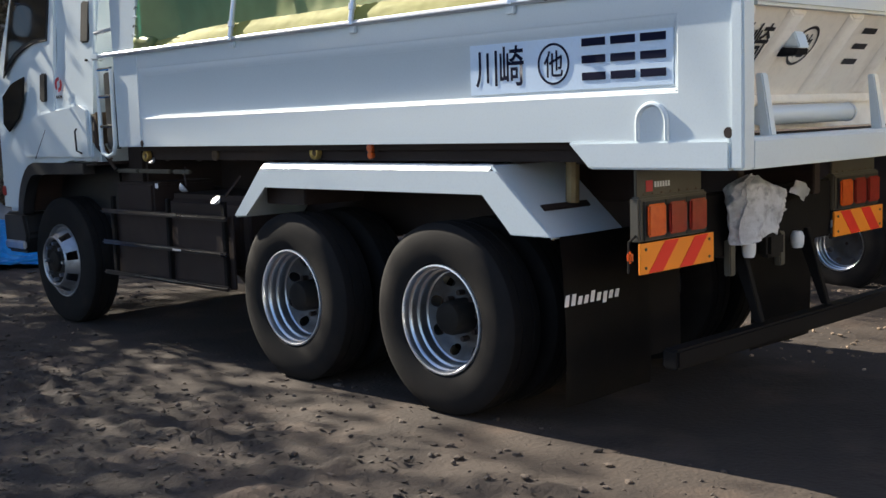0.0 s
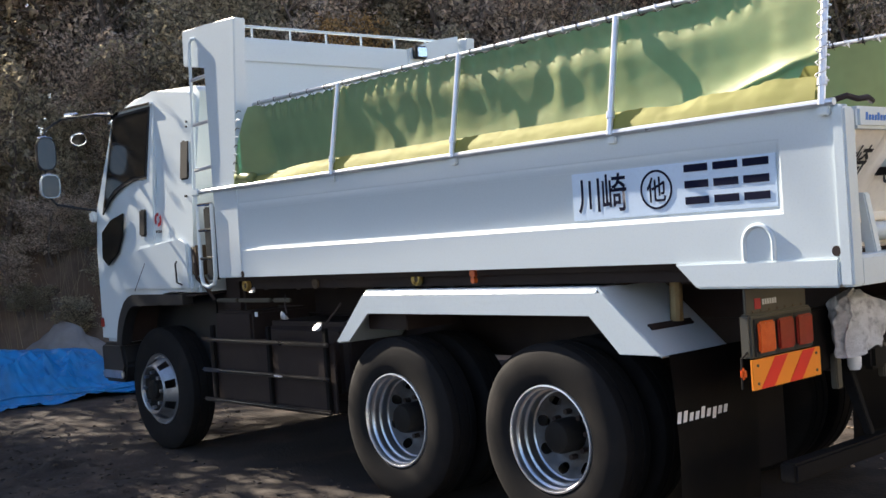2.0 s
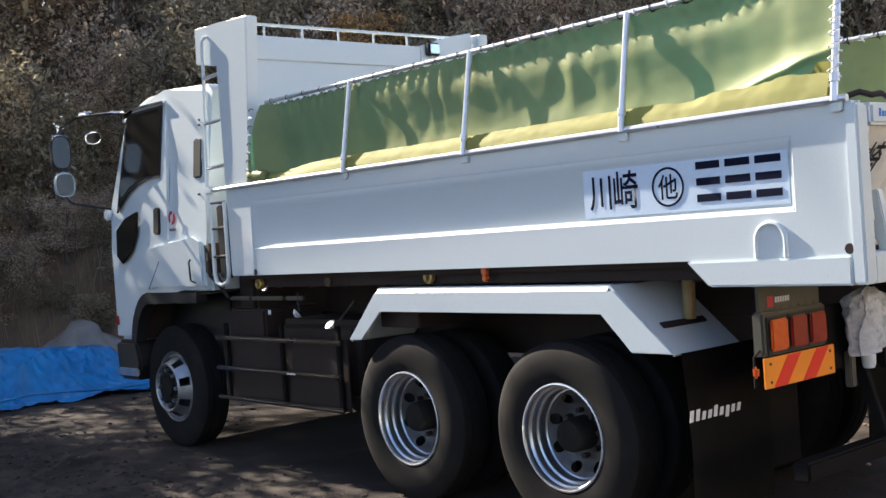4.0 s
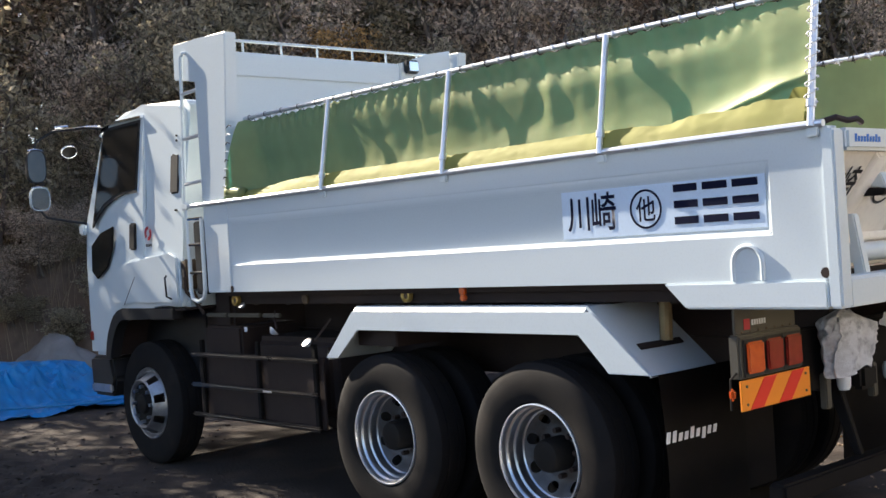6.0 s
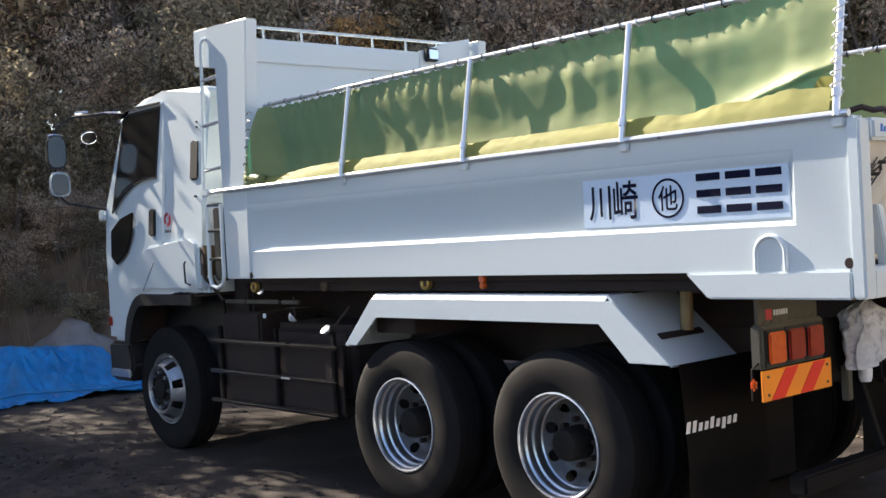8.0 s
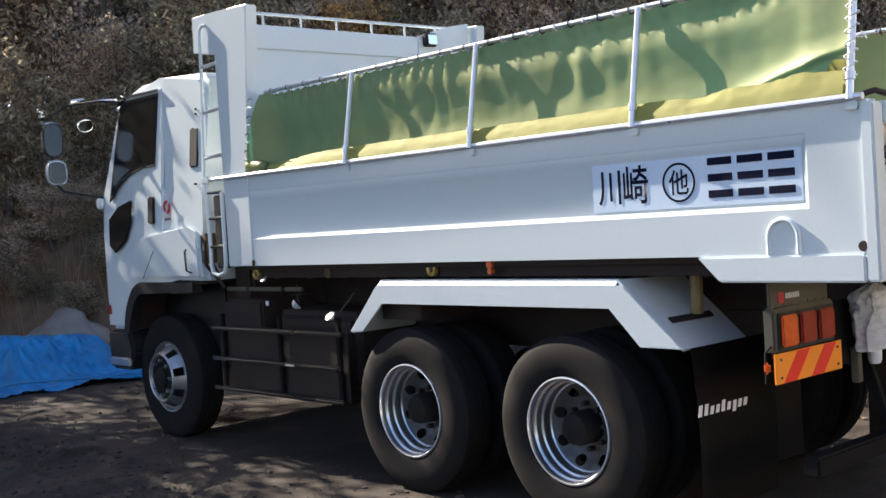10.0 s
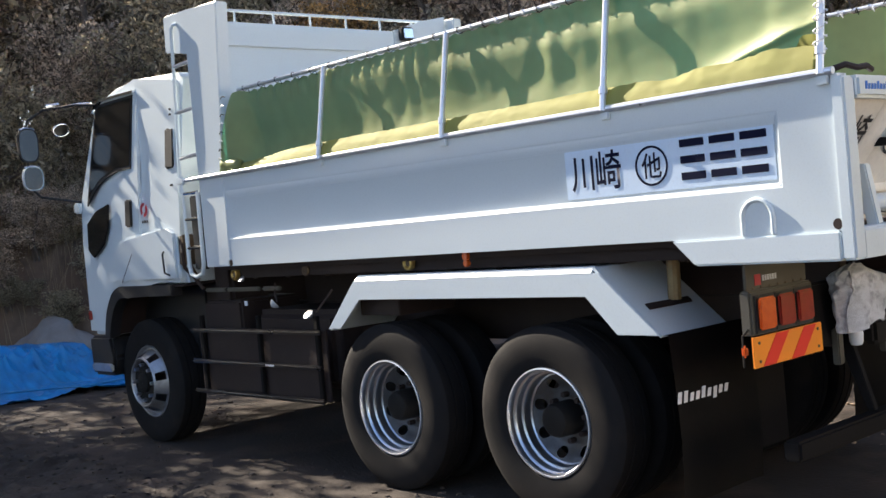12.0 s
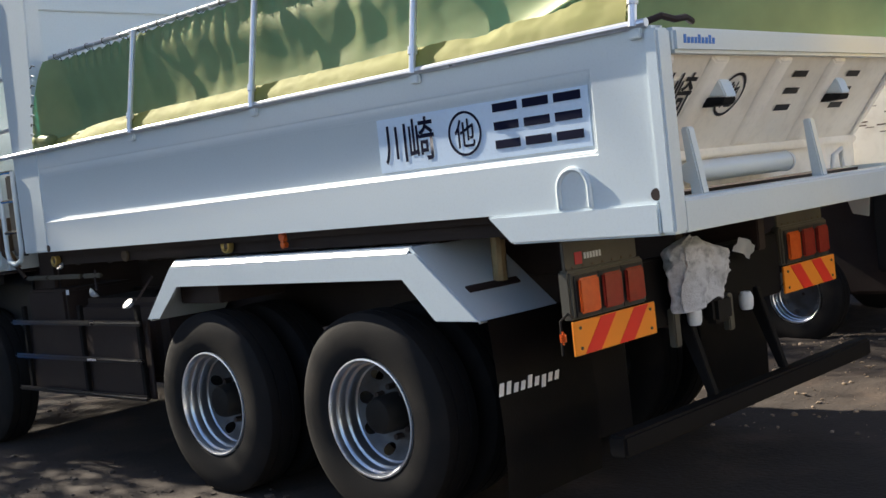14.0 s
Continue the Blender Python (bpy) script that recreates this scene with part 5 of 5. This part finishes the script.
kinds = [
    tree(11, 2.2, LEAF, "dense evergreen shrub with glossy dark leaves on the bank", "shrub"),
    tree(12, 2.8, LEAF, "slender evergreen tree with glossy leaves on the bank", "tree"),
    tree(13, 2.4, LEAF_DRY, "withered brown shrub on the bank", "shrub", False, 0.045),
    tree(14, 3.0, LEAF_DRY, "half-bare tree with brown leaves on the bank", "tree", True),
    tree(15, 2.0, LEAF_GOLD, "shrub with orange autumn leaves on the bank", "shrub", False, 0.045),
    tree(16, 1.6, LEAF, "low evergreen shrub on the bank", "shrub", False, 0.04),
    tree(17, 4.6, LEAF, "tall evergreen tree with glossy leaves on the bank", "tree", False, 0.055),
    tree(18, 4.4, LEAF_DRY, "tall half-bare tree with brown leaves on the bank", "tree", False, 0.05),
]
rnd = random.Random(21)
spots = []
for row, s in enumerate((0.9, 1.9, 2.9, 3.9, 4.9, 6.0)):
    a = -9.0
    while a < 24:
        spots.append((a + rnd.uniform(-0.4, 0.4), s + rnd.uniform(-0.4, 0.4), row))
        a += rnd.uniform(0.75, 1.35)
rnd.shuffle(spots)
used = 0
for a, s, row in spots:
    q = rnd.random()
    pick = 4 if 4.5 < a < 9.5 and q < 0.26 else (0, 1, 2, 3, 5, 0, 2, 3)[int(q * 8)]
    if row >= 3:
        pick = (6, 7, 6, 7, 1, 7)[int(q * 6)]
    if row == 0:
        if a < 4.5:
            continue
        pick = (5, 2, 3)[int(q * 3)]
    if a < -3.5 and row < 5:
        continue
    size = rnd.uniform(0.75, 1.2) * (0.7 if row == 0 else 1)
    m = Matrix.Translation(bank_at(a, s)) @ Matrix.Rotation(rnd.uniform(0, 6.28), 4, "Z") @ Matrix.Diagonal((size, size, size, 1))
    if used < len(kinds):
        kinds[used].matrix_basis = m
    else:
        c = copy_thing(kinds[pick], m)
        c.matrix_basis = m
    used += 1

# unseen taller trees beyond the end of the yard, added to shade the ground
rnd = random.Random(2)
for a, s in ((-6.5, 4.0), (-8.6, 3.2), (-7.6, 5.6), (-10.5, 2.4), (-9.6, 4.6), (-12.4, 3.4), (-9.2, 1.4), (-11.4, 4.4), (-10.2, 6.0), (-13.2, 2.0)):
    size = rnd.uniform(1.58,1.78)
    m = Matrix.Translation(bank_at(a, s)) @ Matrix.Rotation(rnd.uniform(0, 6.28), 4, "Z") @ Matrix.Diagonal((size, size, size, 1))
    copy_thing(kinds[6 + (a < -6)], m).matrix_basis = m

rnd = random.Random(3)
# tall trees over the bank, added so their unseen crowns shade behind the truck
for x, y, size in ((-18.4, 4.0, 1.95), (-20.8, 3.4, 2.3), (-17.0, 4.8, 1.75), (-22.0, 5.0, 2.45)):
    p = Vector((x, y, 0)) - BASE
    m = Matrix.Translation((x, y, bank_z(p.dot(ALONG) / ALONG.length_squared, max(p.dot(BACK) / BACK.length_squared, 0)) - 0.1)) @ Matrix.Rotation(x * 2, 4, "Z") @ Matrix.Diagonal((size, size, size, 1))
    copy_thing(kinds[6], m).matrix_basis = m

# older trees behind the lip of the bank; the last is unseen, for shade
for a, s in ((-2.3, 8.5), (-1.2, 8.0), (0.0, 7.6), (1.4, 8.2), (-5.6, 2.6)):
    size = rnd.uniform(1.4, 1.7) * (0.72 if a < -3 else 1)
    m = Matrix.Translation(bank_at(a, s)) @ Matrix.Rotation(rnd.uniform(0, 6.28), 4, "Z") @ Matrix.Diagonal((size, size, size, 1))
    copy_thing(kinds[6 + (a < -3)], m).matrix_basis = m

# evergreen undergrowth along the top of the bank
a = -7.0
while a < 5.0:
    size = rnd.uniform(1.1, 1.6)
    m = Matrix.Translation(bank_at(a, rnd.uniform(6.3, 7.6))) @ Matrix.Rotation(rnd.uniform(0, 6.28), 4, "Z") @ Matrix.Diagonal((size, size, size, 1))
    copy_thing(kinds[rnd.choice((0, 0, 2, 5))], m).matrix_basis = m
    a += rnd.uniform(0.5, 0.9)

for a, s in ((-1.0, 7.8), (-0.6, 8.4), (-1.5, 8.2), (-0.2, 7.4)):
    m = Matrix.Translation(bank_at(a, s)) @ Matrix.Rotation(a * 3, 4, "Z") @ Matrix.Diagonal((1.5, 1.5, 1.5, 1))
    copy_thing(kinds[0], m).matrix_basis = m

# unseen big trees beside the yard, added to lay shade over the lane
rnd = random.Random(4)
for x, y in ((-18.5, -7.4), (-20.0, -11.2), (-21.5, -7.8), (-17.2, -8.4), (-19.4, -12.0), (-21.0, -10.4), (-18.0, -10.8), (-22.5, -8.8), (-16.5, -9.9), (-23.5, -7.2), (-24.5, -9.0), (-25.5, -7.6)):
    p = Vector((x, y, 0)) - BASE
    a, s = p.dot(ALONG) / ALONG.length_squared, p.dot(BACK) / BACK.length_squared
    size = rnd.uniform(2.9, 3.3)
    m = Matrix.Translation((x, y, bank_z(a, max(s, 0)) - 0.1)) @ Matrix.Rotation(rnd.uniform(0, 6.28), 4, "Z") @ Matrix.Diagonal((size, size, size, 1))
    copy_thing(kinds[6 + (x < -20)], m).matrix_basis = m

# more unseen trees, placed and sized to block sun from the lane
for x, y, k in ((-14.5, -4.6, 1.62), (-16.2, -4.0, 2.05), (-15.0, -7.2, 1.85), (-13.4, -6.4, 1.85), (-18.0, -3.0, 2.27), (-20.2, -4.4, 2.35), (-12.4, -2.2, 1.32), (-14.6, -2.4, 1.35), (-13.2, -3.4, 1.55), (-11.4, -3.3, 1.3), (-11.8, -1.9, 1.28)):
    size = k * rnd.uniform(0.96, 1.04)
    m = Matrix.Translation((x, y, -0.1)) @ Matrix.Rotation(rnd.uniform(0, 6.28), 4, "Z") @ Matrix.Diagonal((size, size, size, 1))
    copy_thing(kinds[6], m).matrix_basis = m

# small withered shrubs on the lip of the bank
rnd = random.Random(8)
for a, s in ((-1.6, 2.3), (-1.1, 2.1), (-0.75, 2.2), (-0.4, 1.8), (0.0, 1.75), (0.35, 1.45), (0.7, 1.5), (-1.9, 2.6), (-0.2, 2.3), (0.5, 2.0)):
    size = rnd.uniform(0.24, 0.40)
    m = Matrix.Translation(bank_at(a, s)) @ Matrix.Rotation(rnd.uniform(0, 6.28), 4, "Z") @ Matrix.Diagonal((size, size, size * 0.8, 1))
    copy_thing(kinds[rnd.choice((2, 2, 3))], m).matrix_basis = m

# low dark undergrowth on the face of the bank
rnd = random.Random(15)
for k in range(26):
    size = rnd.uniform(0.35, 0.60)
    m = Matrix.Translation(bank_at(-2.8 + 0.2 * k + rnd.uniform(-0.2, 0.2), rnd.uniform(0.55, 1.5))) @ Matrix.Rotation(rnd.uniform(0, 6.28), 4, "Z") @ Matrix.Diagonal((size, size, size * 0.7, 1))
    copy_thing(kinds[rnd.choice((5, 2, 5, 3))], m).matrix_basis = m

# dry stalks and creepers low on the bank
vs, fs = [], []
for k in range(1150):
    p = bank_at(rs.uniform(-9, 20), rs.uniform(1.2, 4.0)) if k < 700 else bank_at(rs.uniform(-3.0, 2.5), rs.uniform(0.5, 2.4))
    h, r = rs.uniform(0.4, 1.5), rs.uniform(0.003, 0.007)
    lean_x, lean_y = rs.normal(0, 0.16, 2) * h
    i = len(vs)
    for k in (0, 0.5, 1):
        for q in (0, 2.1, 4.2):
            vs.append((p.x + lean_x * k * k + r * (1 - 0.7 * k) * math.cos(q), p.y + lean_y * k * k + r * (1 - 0.7 * k) * math.sin(q), p.z - 0.05 + h * k))
    fs += [(i + 3 * k + j, i + 3 * k + (j + 1) % 3, i + 3 * k + 3 + (j + 1) % 3, i + 3 * k + 3 + j) for k in (0, 1) for j in (0, 1, 2)]
for k in range(26):
    # tufts of dry grass along the bank's lip
    tuft_a, tuft_s = rs.uniform(-6, 9), rs.uniform(1.2, 2.2)
    for _ in range(45):
        p = bank_at(tuft_a + rs.normal(0, 0.16), tuft_s + rs.normal(0, 0.12))
        h, r = rs.uniform(0.2, 0.55), rs.uniform(0.002, 0.005)
        lean_x, lean_y = rs.normal(0, 0.45, 2) * h
        i = len(vs)
        for j in (0, 0.5, 1):
            for q in (0, 2.1, 4.2):
                vs.append((p.x + lean_x * j * j + r * (1 - 0.7 * j) * math.cos(q), p.y + lean_y * j * j + r * (1 - 0.7 * j) * math.sin(q), p.z - 0.05 + h * j * (1 - 0.25 * j)))
        fs += [(i + 3 * n + j, i + 3 * n + (j + 1) % 3, i + 3 * n + 3 + (j + 1) % 3, i + 3 * n + 3 + j) for n in (0, 1) for j in (0, 1, 2)]
me = bpy.data.meshes.new("dry_stalks")
me.from_pydata(vs, [], fs)
me.materials.append(STRAW)
tagged(new("dry_stalks", me), "thin dry stalks standing on the bank", "stalks", kind="stuff")

# ---- yellow work truck parked behind ----
work = thing("work_truck", (-0.2, 6.1, 0), "yellow flat-sided work truck parked behind on the dirt", "truck")
deck = part("load_bed", box(-3.2, 1.6, 5.05, 7.15, 1.66, 2.20, 0.015), YELLOW, work, "yellow load bed with a dark seam")
part("seam", box(-3.15, 1.55, 5.038, 5.049, 2.03, 2.055, 0.002), BLACK, deck)
part("lower_rail", box(-3.2, 1.6, 5.08, 7.12, 1.50, 1.655, 0.01), RAG, work)
part("chassis", box(-3.0, 3.6, 5.6, 6.6, 0.34, 1.495, 0.03), BLACK, work)
part("side_box", box(-1.55, -0.72, 5.40, 5.58, 0.55, 1.495, 0.02), FLAP, work)
part("cab", prism([(1.75, 0.7), (1.75, 2.7), (2.2, 2.85), (3.2, 2.8), (3.75, 1.9), (3.85, 0.7)], 5.05, 7.15, 0.06), YELLOW, work)
SMALL = Matrix.Scale(0.76, 4)
for x in (-2.15, 2.8):
    for y, turn in ((5.12, Matrix()), (7.08, TURNED)):
        place = Matrix.Translation((x, y, 0)) @ turn @ SMALL
        w = part("wheel", ME_DISH, None, work, m=place)
        part("wheel_disc", ME_DISC, None, w, m=place)
        part("tyre", ME_TYRE, None, w, m=place @ Matrix.Translation((0, 0.125, 0)))

# unseen plastered wall behind the yard, added to bounce warm light onto the tailgate
bm = box(13.0, 13.25, -9.0, 16.0, -0.3, 4.6, 0.01)
tagged(part("bounce_wall", bm, PLASTERED, None), "unseen plain pale plastered wall, added to bounce light onto the tailgate", "wall", kind="structure")
